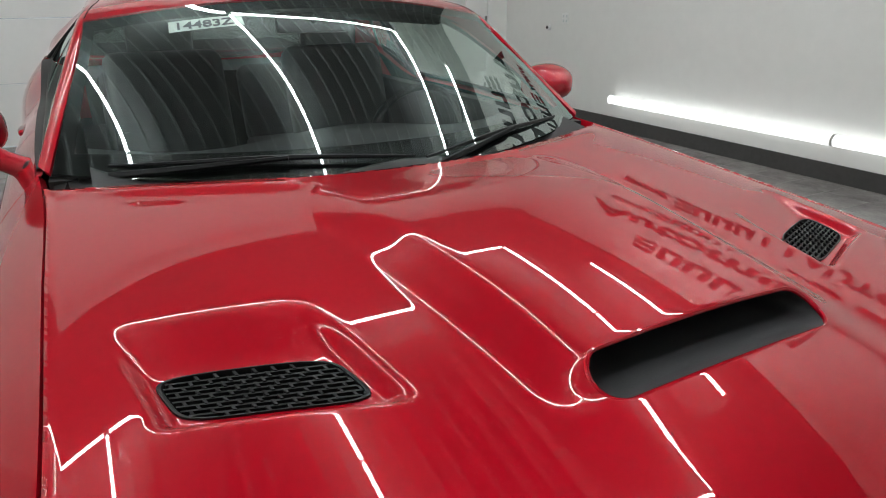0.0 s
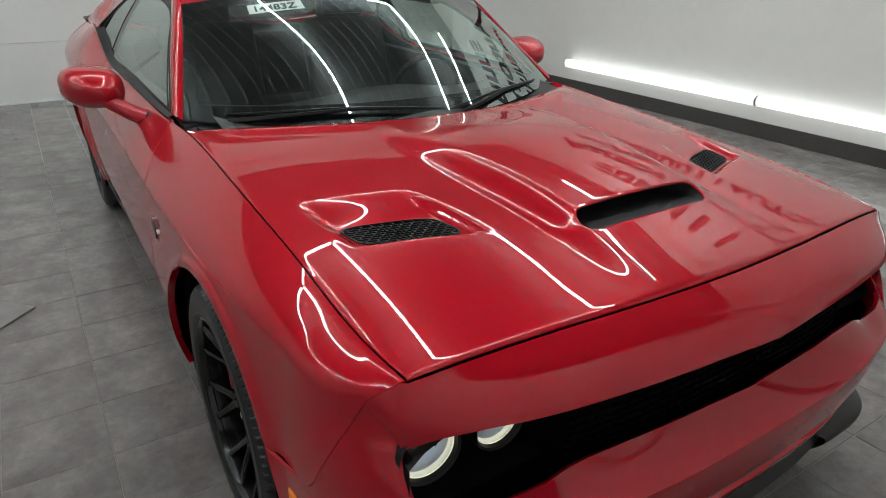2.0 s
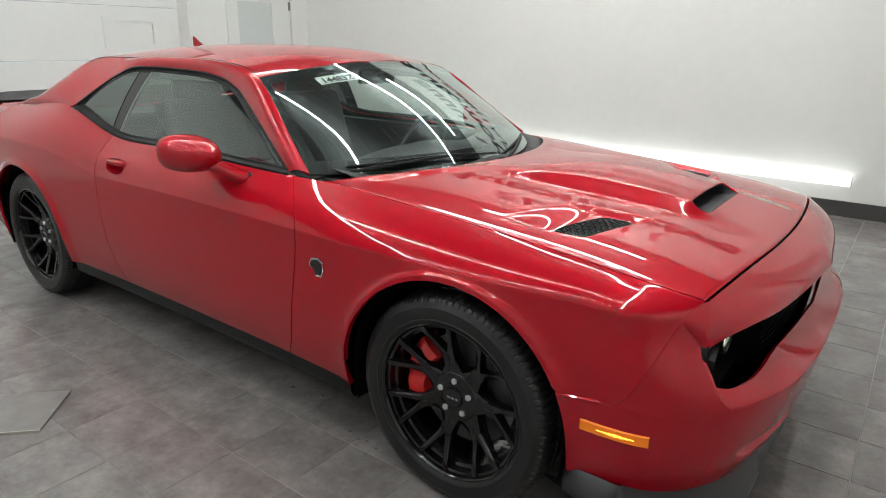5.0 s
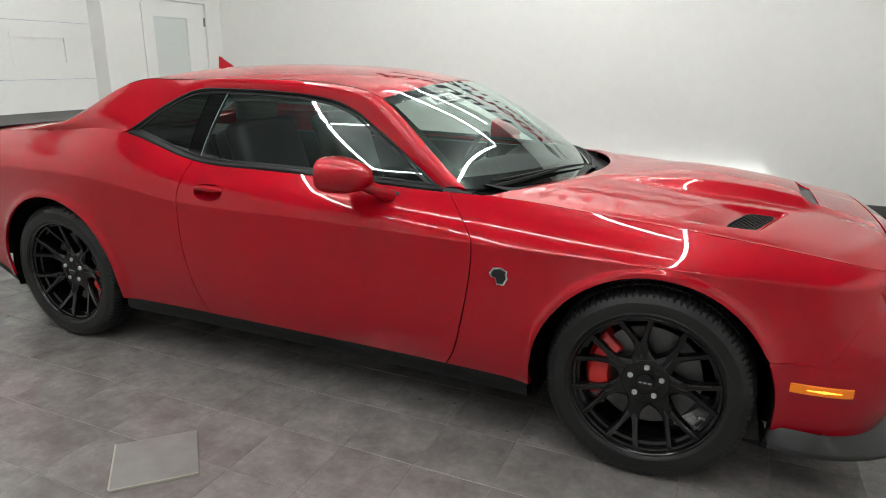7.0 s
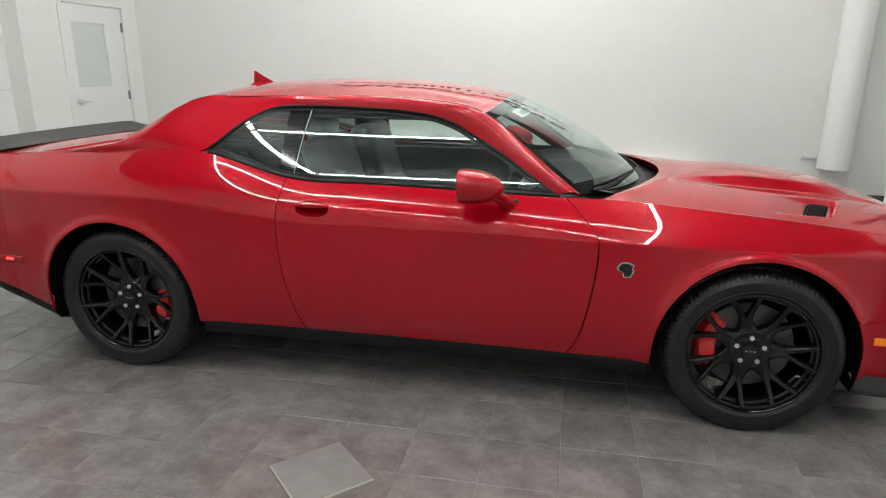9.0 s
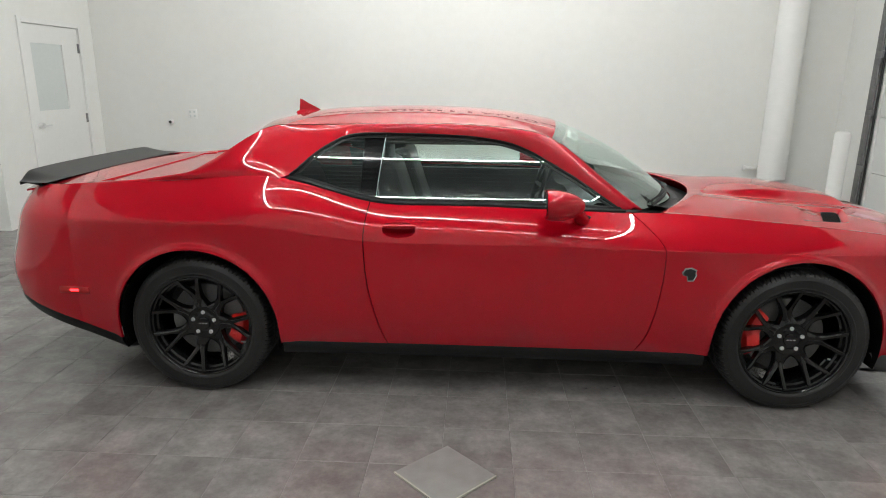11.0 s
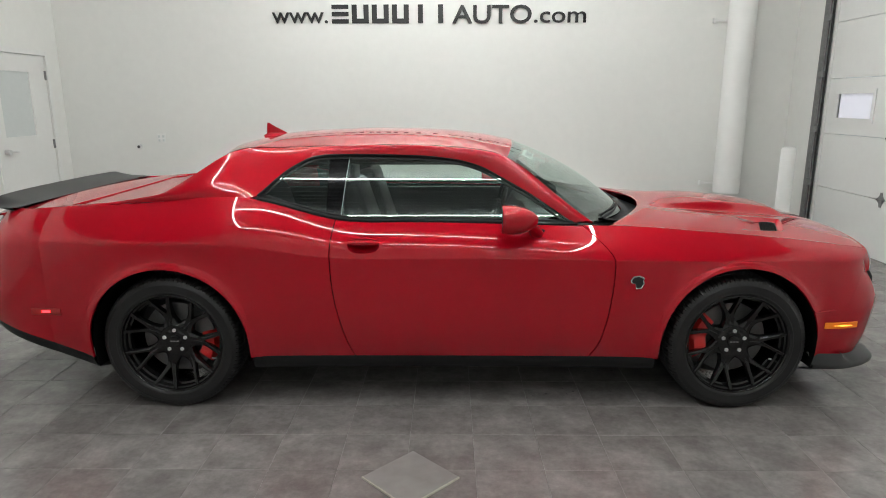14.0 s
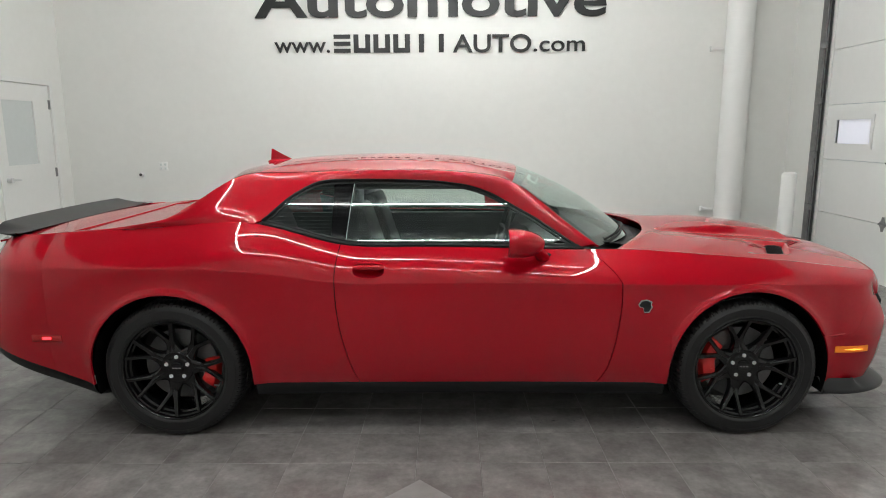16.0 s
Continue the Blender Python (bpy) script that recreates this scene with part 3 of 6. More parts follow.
def both(build):
    for side in (-1, 1):
        build(side)


def fender(side):
    cols = arch_columns(AXLE_F, 0.80, 1.93)
    rows = []
    for x in cols:
        row = []
        for v in V_ROWS:
            k = max(0.0, 1 - (x - 0.80) / 0.22)
            xx = x + k * (door_front(v) + GAP - 0.80)
            k2 = max(0.0, (x - 1.80) / (1.93 - 1.80))
            xx += k2 * (seam_x(v) - 0.0005 - 1.93)
            row.append(side_point(xx, v, 0.0, SEAM_Z if x > 1.6 else 0.0))
        rows.append(row)
    bm = sheet(bmesh.new(), rows, side, 0.02)
    return part("fender", bm, PAINT, car)


SEAM_Z = 0.537


def seam_x(v):
    """The fender's front edge at row v."""
    x = 2.0
    for _ in range(6):
        z = lerp(SEAM_Z, crease_z(x), v) if v <= 1 else lerp(crease_z(x), top_z(x), v - 1)
        x = seam_line(z)
    return x


seam_line = steps([(0.50, 1.95), (0.537, 1.965), (0.545, 2.000), (0.557, 2.022), (0.575, 2.038), (0.68, 2.086), (0.795, 2.128), (0.84, 2.163)])


HANDLE_X, HANDLE_Z, HANDLE_RX, HANDLE_RZ = -0.456, 0.881, 0.080, 0.034


def handle_radius(x, z):
    """1 on the rim of the handle's bowl: flat above, round below."""
    a, b = abs(x - HANDLE_X) / HANDLE_RX, (z - HANDLE_Z) / HANDLE_RZ
    e = 3.2 if b > 0 else 2.3
    return (a ** e + abs(b) ** e) ** (1 / e)


def door_panel(side):
    us = [*np.linspace(0, 0.03, 3)[:-1], *np.linspace(0.03, 0.22, 46)[:-1], *np.linspace(0.22, 1, 32)]
    vs = sorted({*V_ROWS, *[float(v) for v in np.linspace(1.12, 1.60, 25)]})
    rows, holes = [], []
    for u in us:
        row, flags = [], []
        for v in vs:
            x, w, z = side_point(lerp(door_rear(v) + GAP, door_front(v) - GAP, u), v)
            r = handle_radius(x, z)
            flags.append(r < 1)
            if r < 1:
                k = 1 / max(r, 0.05)
                x, z = HANDLE_X + (x - HANDLE_X) * k, HANDLE_Z + (z - HANDLE_Z) * k
                w = side_w(x, z)
            row.append((x, w, z))
        rows.append(row)
        holes.append(flags)
    bm = bmesh.new()
    g = [[bm.verts.new((p[0], p[1] * side, p[2])) for p in row] for row in rows]
    for i in range(len(us) - 1):
        for j in range(len(vs) - 1):
            if not (holes[i][j] and holes[i][j + 1] and holes[i + 1][j] and holes[i + 1][j + 1]):
                bm.faces.new((g[i][j], g[i][j + 1], g[i + 1][j + 1], g[i + 1][j]))
    bmesh.ops.delete(bm, geom=[v for v in bm.verts if not v.link_faces], context="VERTS")
    border = [e for e in bm.edges if e.is_boundary]
    fresh = [v for v in bmesh.ops.extrude_edge_only(bm, edges=border)["geom"] if isinstance(v, bmesh.types.BMVert)]
    for v in fresh:
        v.co.y -= side * 0.010
    return part("door", bm, PAINT, car)


def quarter(side):
    cols = arch_columns(AXLE_R, -2.10, -0.62)
    rows = []
    for x in cols:
        row = []
        for v in V_ROWS:
            k = max(0.0, 1 - (-0.62 - x) / 0.25)
            row.append(side_point(x + k * (door_rear(v) - GAP + 0.62), v))
        rows.append(row)
    return part("quarter_panel", sheet(bmesh.new(), rows, side), PAINT, car)


both(fender)
both(door_panel)
both(quarter)


def hood_side_seal(side):
    rows = [[(x, top_w(x) - 0.035, top_z(x) - 0.011), (x, top_w(x) + 0.003, top_z(x) - 0.011)] for x in np.linspace(0.82, 2.155, 40)]
    part("hood_seal", sheet(bmesh.new(), rows, side, 0.003), DARK, car, "black rubber seal along the hood edge")


both(hood_side_seal)


def inner_shell(side):
    """The dark inner body that shows in the panel gaps."""
    rows = [[side_point(x, v, 0.060) for v in (0.02, 0.4, 0.8, 1.0, 1.3, 1.7, 1.97)] for x in np.linspace(-1.02, 1.02, 40)]
    part("inner_panel", sheet(bmesh.new(), rows, side, 0), DARK, car)


both(inner_shell)


def tail_point(s, z):
    a = s * math.pi / 2
    w0 = side_w(-2.10, z)
    xn = tail_x(z)
    y = w0 * math.cos(a) ** 0.55
    x = -2.10 - (-2.10 - xn) * (1 - (y / w0) ** 4.2) ** 0.42
    return (x, y, z)


tail_x = spline([(0.28, -2.48), (0.40, -2.60), (0.50, -2.645), (0.62, -2.655), (0.72, -2.62), (0.85, -2.57), (0.95, -2.53), (1.04, -2.50)])
TAIL_V = [k / 22 for k in range(23)]


def tail_low(x):
    return min(0.285 + max(0.0, -1.885 - x) * 0.33, 0.47)


def tail(side):
    rows = []
    for s in np.linspace(0, 1, 28):
        z0 = tail_low(tail_point(s, 0.45)[0])
        z1 = lerp(1.048, 1.035, s)
        rows.append([tail_point(s, lerp(z0, z1, v)) for v in TAIL_V])
    part("rear_bumper", sheet(bmesh.new(), rows, side, 0.01), PAINT, car)
    lower = []
    ends = [side_point(x, 0.0) for x in np.linspace(-1.887, -2.09, 6)] + [tail_point(s, tail_low(tail_point(s, 0.45)[0])) for s in np.linspace(0, 1, 24)]
    for x, y, z in ends:
        lower.append([(x, y - 0.004, z + 0.006), (x, y - 0.001, z - 0.004), (x + 0.004, y - 0.006, z - 0.030), (x + 0.015, y - 0.02, max(z - 0.065, 0.225)), (x + 0.10, y * 0.88, max(z - 0.10, 0.215))])
    part("rear_valance", sheet(bmesh.new(), lower, side, 0.0), BLACK, car, "black lower rear valance")


both(tail)


# ---- hood ----
HOOD_Y = 0.776


def hood_rear(y):
    return 1.135 - 0.33 * (abs(y) / HOOD_Y) ** 2.0


def hood_front(y):
    return 2.232 - 0.067 * (abs(y) / HOOD_Y) ** 2.0


hood_mid = spline([(0.8, 1.000), (1.1, 0.993), (1.5, 0.967), (1.9, 0.928), (2.1, 0.897), (2.2, 0.877), (2.27, 0.858)])


def scoop_half(x):
    return lerp(0.285, 0.22, smooth01(1.25, 2.0, x))


def hood_z(x, y):
    a = abs(y)
    e = top_z(x)
    c = hood_mid(x)
    t = min(a / HOOD_Y, 1.0)
    z = lerp(c, e + 0.001, t ** 3.3)
    # raised centre with the air scoop
    h = 0.053 * smooth01(1.06, 1.58, x) - 0.11 * max(0.0, x - 1.62) ** 2
    h = lerp(h, 0.016 * max(0.0, min(1.0, (2.235 - x) / 0.225)), smooth01(1.930, 2.010, x))
    w = scoop_half(x)
    crown = 4.2 * h * min(a, w + 0.07) ** 2
    z += (h - crown) * (1 - smooth01(w - 0.028, w + 0.070, a))
    # rolled rear edge beside the wipers
    d = x - hood_rear(y)
    z += 0.007 * math.exp(-((d - 0.055) / 0.034) ** 2) * smooth01(0.20, 0.42, a) * (1 - smooth01(0.62, 0.76, a))
    # dished areas behind the vents, with a crisp front rim
    u, v = vent_frame(x, a)
    z -= 0.020 * smooth01(-4.1, -0.9, u) * (1 - smooth01(1.12, 1.75, u)) * (1 - smooth01(0.98, 1.36, abs(v + 0.03 * u)))
    return z


VENT = (1.752, 0.548)
VU, VV = (0.051, -0.012), (0.042, -0.107)
VE = 5.0


def vent_place(u, v):
    """u forward, v inward, in the slanted frame of the vent."""
    return VENT[0] + VU[0] * u + VV[0] * v, VENT[1] + VU[1] * u + VV[1] * v


def vent_frame(x, y):
    dx, dy = x - VENT[0], abs(y) - VENT[1]
    det = VU[0] * VV[1] - VV[0] * VU[1]
    return (dx * VV[1] - dy * VV[0]) / det, (dy * VU[0] - dx * VU[1]) / det


def vent_radius(x, y):
    u, v = vent_frame(x, y)
    return (abs(u) ** VE + abs(v) ** VE) ** (1 / VE)


MOUTH_X, MOUTH_R, MOUTH_Y = 1.972, 0.036, 0.175


def mouth_radius(x, y):
    """1 on the rim of the scoop's mouth, a slot with round ends."""
    return math.hypot(max(abs(y) - MOUTH_Y, 0.0), x - MOUTH_X) / MOUTH_R


def mouth_ring(n, grow=1.0):
    """Points round the slot, in order."""
    pts = []
    for k in range(n):
        a = 2 * math.pi * k / n
        c, s = math.cos(a), math.sin(a)
        t = max(-1.0, min(1.0, c * 1.9))
        px = MOUTH_R * s * grow
        if abs(c * 1.9) <= 1.0:
            px = math.copysign(MOUTH_R * grow, s)
            py = MOUTH_Y * t
        else:
            e = (abs(c) - 1 / 1.9) / (1 - 1 / 1.9)
            ang = (1 - e) * math.pi / 2
            px = math.copysign(MOUTH_R * grow * math.sin(ang), s)
            py = math.copysign(MOUTH_Y + MOUTH_R * grow * math.cos(ang), c)
        pts.append((MOUTH_X + px, py))
    return pts


def hood_panel():
    us = [*np.linspace(0, 0.40, 46)[:-1], *np.linspace(0.40, 0.86, 120)[:-1], *np.linspace(0.86, 1, 30)]
    ny = 260
    pts, hole = [], []
    for u in us:
        row, flags = [], []
        for j in range(ny + 1):
            s = -1 + 2 * j / ny
            y = HOOD_Y * s
            x = lerp(hood_rear(y) + 0.002, hood_front(y) - 0.0045, u)
            y = (top_w(x) - 0.0045) * s
            row.append((x, y, u))
            flags.append(1 if vent_radius(x, y) < 0.97 else 2 if mouth_radius(x, y) < 1.0 else 0)
        pts.append(row)
        hole.append(flags)
    rows = []
    for i, row in enumerate(pts):
        out = []
        for j, (x, y, u) in enumerate(row):
            if hole[i][j] == 1:
                k = 0.97 / max(vent_radius(x, y), 0.05)
                a, b = vent_frame(x, y)
                px, py = vent_place(a * k, b * k)
                x, y = px, math.copysign(py, y)
            elif hole[i][j] == 2:
                cy = max(-MOUTH_Y, min(MOUTH_Y, y))
                d = Vector((x - MOUTH_X, y - cy))
                if d.length < 1e-5:
                    d = Vector((1, 0))
                d.normalize()
                x, y = MOUTH_X + d.x * MOUTH_R, cy + d.y * MOUTH_R
            out.append((x, y, hood_z(x, y) - 0.003 * max(0.0, (u - 0.99) / 0.01) ** 2))
        rows.append(out)
    bm = bmesh.new()
    g = [[bm.verts.new(p) for p in row] for row in rows]
    for i in range(len(rows) - 1):
        for j in range(ny):
            if hole[i][j] and hole[i][j + 1] and hole[i + 1][j] and hole[i + 1][j + 1]:
                continue
            bm.faces.new((g[i][j], g[i][j + 1], g[i + 1][j + 1], g[i + 1][j]))
    bmesh.ops.delete(bm, geom=[v for v in bm.verts if not v.link_faces], context="VERTS")
    bm.normal_update()
    border = [e for e in bm.edges if e.is_boundary]
    fresh = [v for v in bmesh.ops.extrude_edge_only(bm, edges=border)["geom"] if isinstance(v, bmesh.types.BMVert)]
    for v in fresh:
        v.co.z -= 0.003
    return part("hood", bm, PAINT, car, sharp=60)


hood_panel()


def hood_vent(side):
    hx, hy = 0.046, 0.110

    def place(u, v, lift):
        x, y = vent_place(u, v)
        return (x, side * y, hood_z(x, y) + lift)
    n = 64
    bm = bmesh.new()
    rings = []
    for r, lift in ((1.03, -0.002), (1.02, 0.003), (0.975, 0.003), (0.96, 0.000), (0.96, -0.018)):
        ring = []
        for k in range(n):
            a = 2 * math.pi * k / n
            c, s = math.cos(a), math.sin(a)
            q = (abs(c) ** VE + abs(s) ** VE) ** (-1 / VE)
            ring.append(bm.verts.new(place(c * q * r, s * q * r, lift)))
        rings.append(ring)
    for a, b in zip(rings, rings[1:]):
        for k in range(n):
            bm.faces.new((a[k], a[(k + 1) % n], b[(k + 1) % n], b[k]))
    vent = part("hood_vent", bm, BLACK, car, "black hood air vent")
    # brick-pattern grid
    bm = bmesh.new()
    rowsn, colsn = 9, 9

    def bar(u0, v0, u1, v1, w):
        du = w / hx
        quad = [(u0 - du, v0), (u0 + du, v0), (u1 + du, v1), (u1 - du, v1)]
        top = [bm.verts.new(place(u, v, 0.002)) for u, v in quad]
        low = [bm.verts.new(place(u, v, -0.012)) for u, v in quad]
        bm.faces.new(top)
        for i in range(4):
            bm.faces.new((top[i], top[(i + 1) % 4], low[(i + 1) % 4], low[i]))
    lim = 0.95
    for i in range(1, rowsn):
        u = -lim + 2 * lim * i / rowsn
        vmax = lim * (1 - (abs(u) / lim) ** VE) ** (1 / VE)
        bar(u, -vmax, u, vmax, 0.0017)
    for i in range(rowsn):
        ua, ub = -lim + 2 * lim * i / rowsn, -lim + 2 * lim * (i + 1) / rowsn
        for j in range(colsn + 1):
            v = -lim + 2 * lim * (j + 0.5 * (i % 2)) / colsn
            if max(abs(ua), abs(ub)) ** VE + abs(v) ** VE < lim ** VE * 1.15 and abs(v) < lim:
                du = 0.0
                quad = [(ua, v - 0.0020 / hy), (ua, v + 0.0020 / hy), (ub, v + 0.0020 / hy), (ub, v - 0.0020 / hy)]
                top = [bm.verts.new(place(a, b, 0.0016)) for a, b in quad]
                low = [bm.verts.new(place(a, b, -0.012)) for a, b in quad]
                bm.faces.new(top)
                for q in range(4):
                    bm.faces.new((top[q], top[(q + 1) % 4], low[(q + 1) % 4], low[q]))
    part("grid", bm, BLACK, vent, smooth=False)
    bm = bmesh.new()
    ring = []
    for k in range(n):
        c, s = math.cos(2 * math.pi * k / n), math.sin(2 * math.pi * k / n)
        q = 0.97 * (abs(c) ** VE + abs(s) ** VE) ** (-1 / VE)
        ring.append(bm.verts.new(place(c * q, s * q, -0.022)))
    bm.faces.new(ring)
    part("backing", bm, DARK, vent)


both(hood_vent)


def hood_scoop():
    """The dark mouth of the scoop: a rounded funnel that runs back under the raised lip."""
    bm = bmesh.new()
    n = 96
    rings = []
    for depth, grow, lift in ((0.0, 1.0, -0.001), (0.004, 0.97, -0.006), (0.03, 0.98, -0.010), (0.08, 1.0, -0.016), (0.18, 0.95, -0.030), (0.30, 0.85, -0.050)):
        rings.append([bm.verts.new((x - depth, y * (1 - depth * 0.25), hood_z(x, y) + lift)) for x, y in mouth_ring(n, grow)])
    for a, b in zip(rings, rings[1:]):
        for k in range(n):
            bm.faces.new((a[k], a[(k + 1) % n], b[(k + 1) % n], b[k]))
    bm.faces.new(rings[-1])
    scoop = part("hood_scoop", bm, SCOOP_GREY, car, "black air scoop mouth", sharp=70)
    bm = bmesh.new()
    ring = mouth_ring(n)
    sweep(bm, [(x, y, hood_z(x, y) - 0.0035) for x, y in ring + ring[:1]], 0.0042, 8)
    part("lip", bm, PAINT, scoop, "red rounded lip of the scoop")


hood_scoop()

# ---- front fascia ----
BEAK_Y, LIP_Y = 0.790, 0.772
lip_x = steps([(0.0, 2.332), (0.26, 2.318), (0.47, 2.300), (0.56, 2.290), (0.65, 2.281), (0.72, 2.258), (0.75, 2.240), (0.772, 2.218), (0.80, 2.178)])
lip_z = steps([(0.0, 0.632), (0.46, 0.630), (0.50, 0.624), (0.545, 0.607), (0.58, 0.603), (0.735, 0.603), (0.755, 0.606), (0.772, 0.613), (0.785, 0.626), (0.798, 0.66)])


def nose_at_y(y, z, drop=0.0):
    w0 = side_w(NOSE_X0, z)
    t = min(abs(y) / w0, 1.0)
    x = NOSE_X0 + (nose_x(z) - drop - NOSE_X0) * (1 - t ** NA) ** NE
    return (x, y, z)


def arch_edge(z):
    return AXLE_F + math.sqrt(max(ARCH_R ** 2 - max(z - HUB_Z, 0.0) ** 2, 0.0))


beak_z = spline([(-0.79, 0.712), (-0.755, 0.736), (-0.70, 0.757), (-0.60, 0.768), (-0.3, 0.771), (0.0, 0.772), (0.3, 0.771), (0.60, 0.768), (0.70, 0.757), (0.755, 0.736), (0.79, 0.712)])
beak_out = steps([(0.0, 0.056), (0.05, 0.053), (0.15, 0.044), (0.30, 0.035), (0.42, 0.031), (0.60, 0.029), (0.70, 0.024), (0.79, 0.013)])


def beak_lip(y):
    """The lower edge of the beak, slightly pointed at the middle and falling at the lamps."""
    return (nose_at_y(y, 0.738)[0] + beak_out(abs(y)), y, beak_z(y))


def corner_crease(t):
    """The fender's crease carried round the corner: from the opening (0) back to the fender seam (1)."""
    a = beak_lip(BEAK_Y)
    x1 = seam_x(1.0) + 0.0004
    z1 = crease_z(x1)
    x, z = lerp(a[0], x1, t), lerp(a[2], z1, t)
    y = side_w(x, z)
    return (x, lerp(a[1], y, smooth01(0.0, 0.25, t)), z)


def fascia():
    # beak between the hood and the opening, and round both corners to the fender seam
    ends = []
    for k in range(1, 19):
        t = k / 18
        v = lerp(2.0, 1.0, t)
        ends.append((side_point(seam_x(v) + 0.0004, v, 0.0, SEAM_Z), corner_crease(t)))
    mids = []
    for k in range(81):
        y = -1 + 2 * k / 80
        a = (top_w(2.163) - 0.001) * y
        mids.append(((hood_front(a) + 0.003, a, hood_z(hood_front(a), abs(a)) - 0.003), beak_lip(BEAK_Y * y)))

    def mirrored(pair):
        return tuple((p[0], -p[1], p[2]) for p in pair)
    pairs = [mirrored(p) for p in ends[::-1]] + mids + ends
    rows = []
    for n, (top, low) in enumerate(pairs):
        edge = min(n, len(pairs) - 1 - n) / 18
        lift = lerp(0.010, 0.016, smooth01(1.0, 2.2, edge)) * smooth01(0.0, 0.9, edge)
        ahead = 1.0 - smooth01(0.45, 0.85, abs(low[1]))
        out = Vector((lerp(0.55, 1.0, ahead), math.copysign(lerp(0.85, 0.0, ahead), low[1]), 0.55)) * lift
        row = []
        for q in range(15):
            t = q / 14
            b = math.sin(math.pi * t ** 0.85)
            row.append((lerp(low[0], top[0], t) + out.x * b, lerp(low[1], top[1], t) + out.y * b, lerp(low[2], top[2], t) + out.z * b))
        if edge >= 1:
            row = [(low[0] - 0.09, low[1], low[2] + 0.012), (low[0] - 0.010, low[1], low[2] - 0.001), (low[0] - 0.003, low[1], low[2] - 0.002)] + row
        else:
            row = [(low[0] - 0.012, low[1] * 0.985, low[2] - 0.002), (low[0] - 0.008, low[1] * 0.99, low[2] - 0.001), (low[0] - 0.003, low[1] * 0.996, low[2])] + row
        rows.append(row)
    seal = [[(p[0] - 0.035, p[1], p[2] - 0.011), (p[0] + 0.004, p[1], p[2] - 0.011)] for p, _ in mids]
    part("hood_seal", sheet(bmesh.new(), seal, 1, 0.003), DARK, car, "black rubber seal along the hood edge")
    part("front_beak", sheet(bmesh.new(), rows, 1, 0.008), PAINT, car)
    # bumper below the opening: face, rounded edge and the sloping shelf up to the grille
    rows = []
    for k in range(-60, 61):
        y = 0.797 * math.sin(math.pi / 2 * k / 60)
        row = []
        k2 = min(max((abs(y) - LIP_Y) / 0.028, 0.0), 1.0)
        zf = 0.652 - 0.086 * (1 - k2) ** (1 / 3)
        for q in range(31):
            z = lerp(0.285, zf, q / 30)
            x = nose_at_y(y, z)[0]
            slot = math.exp(-((z - 0.385) / 0.016) ** 2) * (1 - smooth01(0.62, 0.70, abs(y)))
            row.append((x - 0.040 * slot - 0.004 * smooth01(LIP_Y - 0.002, LIP_Y + 0.002, abs(y)), y, z))
        bx, bz = lip_x(abs(y)), lip_z(abs(y))
        fx = row[-1][0]
        for t in (0.015, 0.05, 0.10, 0.25, 0.5, 0.75, 0.92, 1.0):
            row.append((lerp(fx - 0.002, bx, t), y, lerp(zf, bz, t) + 0.004 * math.sin(math.pi * t ** 0.4)))
        row.append((bx - 0.010, y, bz - 0.006))
        row.append((bx - 0.014, y, bz - 0.05))
        rows.append(row)
    part("front_bumper", sheet(bmesh.new(), rows, 1, 0.008), PAINT, car)

    def corner(side):
        zs = [lerp(0.285, 0.5340, k / 24) for k in range(25)] + [lerp(0.5385, 0.712, k / 28) for k in range(29)]
        rows = []
        for z in zs:
            xs = seam_line(z) + 0.0004 if z > SEAM_Z else arch_edge(z) + 0.002
            y_end = LIP_Y + 0.028 * max(0.0, 1 - abs((z - 0.652) / 0.086) ** 3)
            x_end = nose_at_y(y_end, z)[0]
            row = []
            for k in range(22):
                x = lerp(xs, x_end, (k / 21) ** 0.8)
                row.append((x, side_w(x, z) + arch_bump(x, z), z))
            row[-1] = (x_end, y_end, z)
            row += [(x_end + 0.001, y_end - 0.006, z), (x_end - 0.008, y_end - 0.010, z), (x_end - 0.022, y_end - 0.012, z)] if z > 0.575 else [(x_end - 0.002, y_end - 0.001, z), (x_end - 0.006, y_end - 0.002, z), (x_end - 0.012, y_end - 0.003, z)]
            rows.append(row)
        # up to the crease line
        for k in range(1, 13):
            t = k / 12
            c = corner_crease(t)
            xs = seam_line(c[2]) + 0.0004
            row = []
            for q in range(22):
                x = lerp(xs, c[0], (q / 21) ** 0.8)
                y = side_w(x, c[2])
                row.append((x, lerp(y, c[1], (q / 21) ** 4), c[2]))
            row += [(c[0] - 0.001, c[1] - 0.004, c[2]), (c[0] - 0.002, c[1] - 0.007, c[2]), (c[0] - 0.003, c[1] - 0.010, c[2])]
            rows.append(row)
        part("bumper_corner", sheet(bmesh.new(), rows, side, 0.008), PAINT, car)
    both(corner)


fascia()


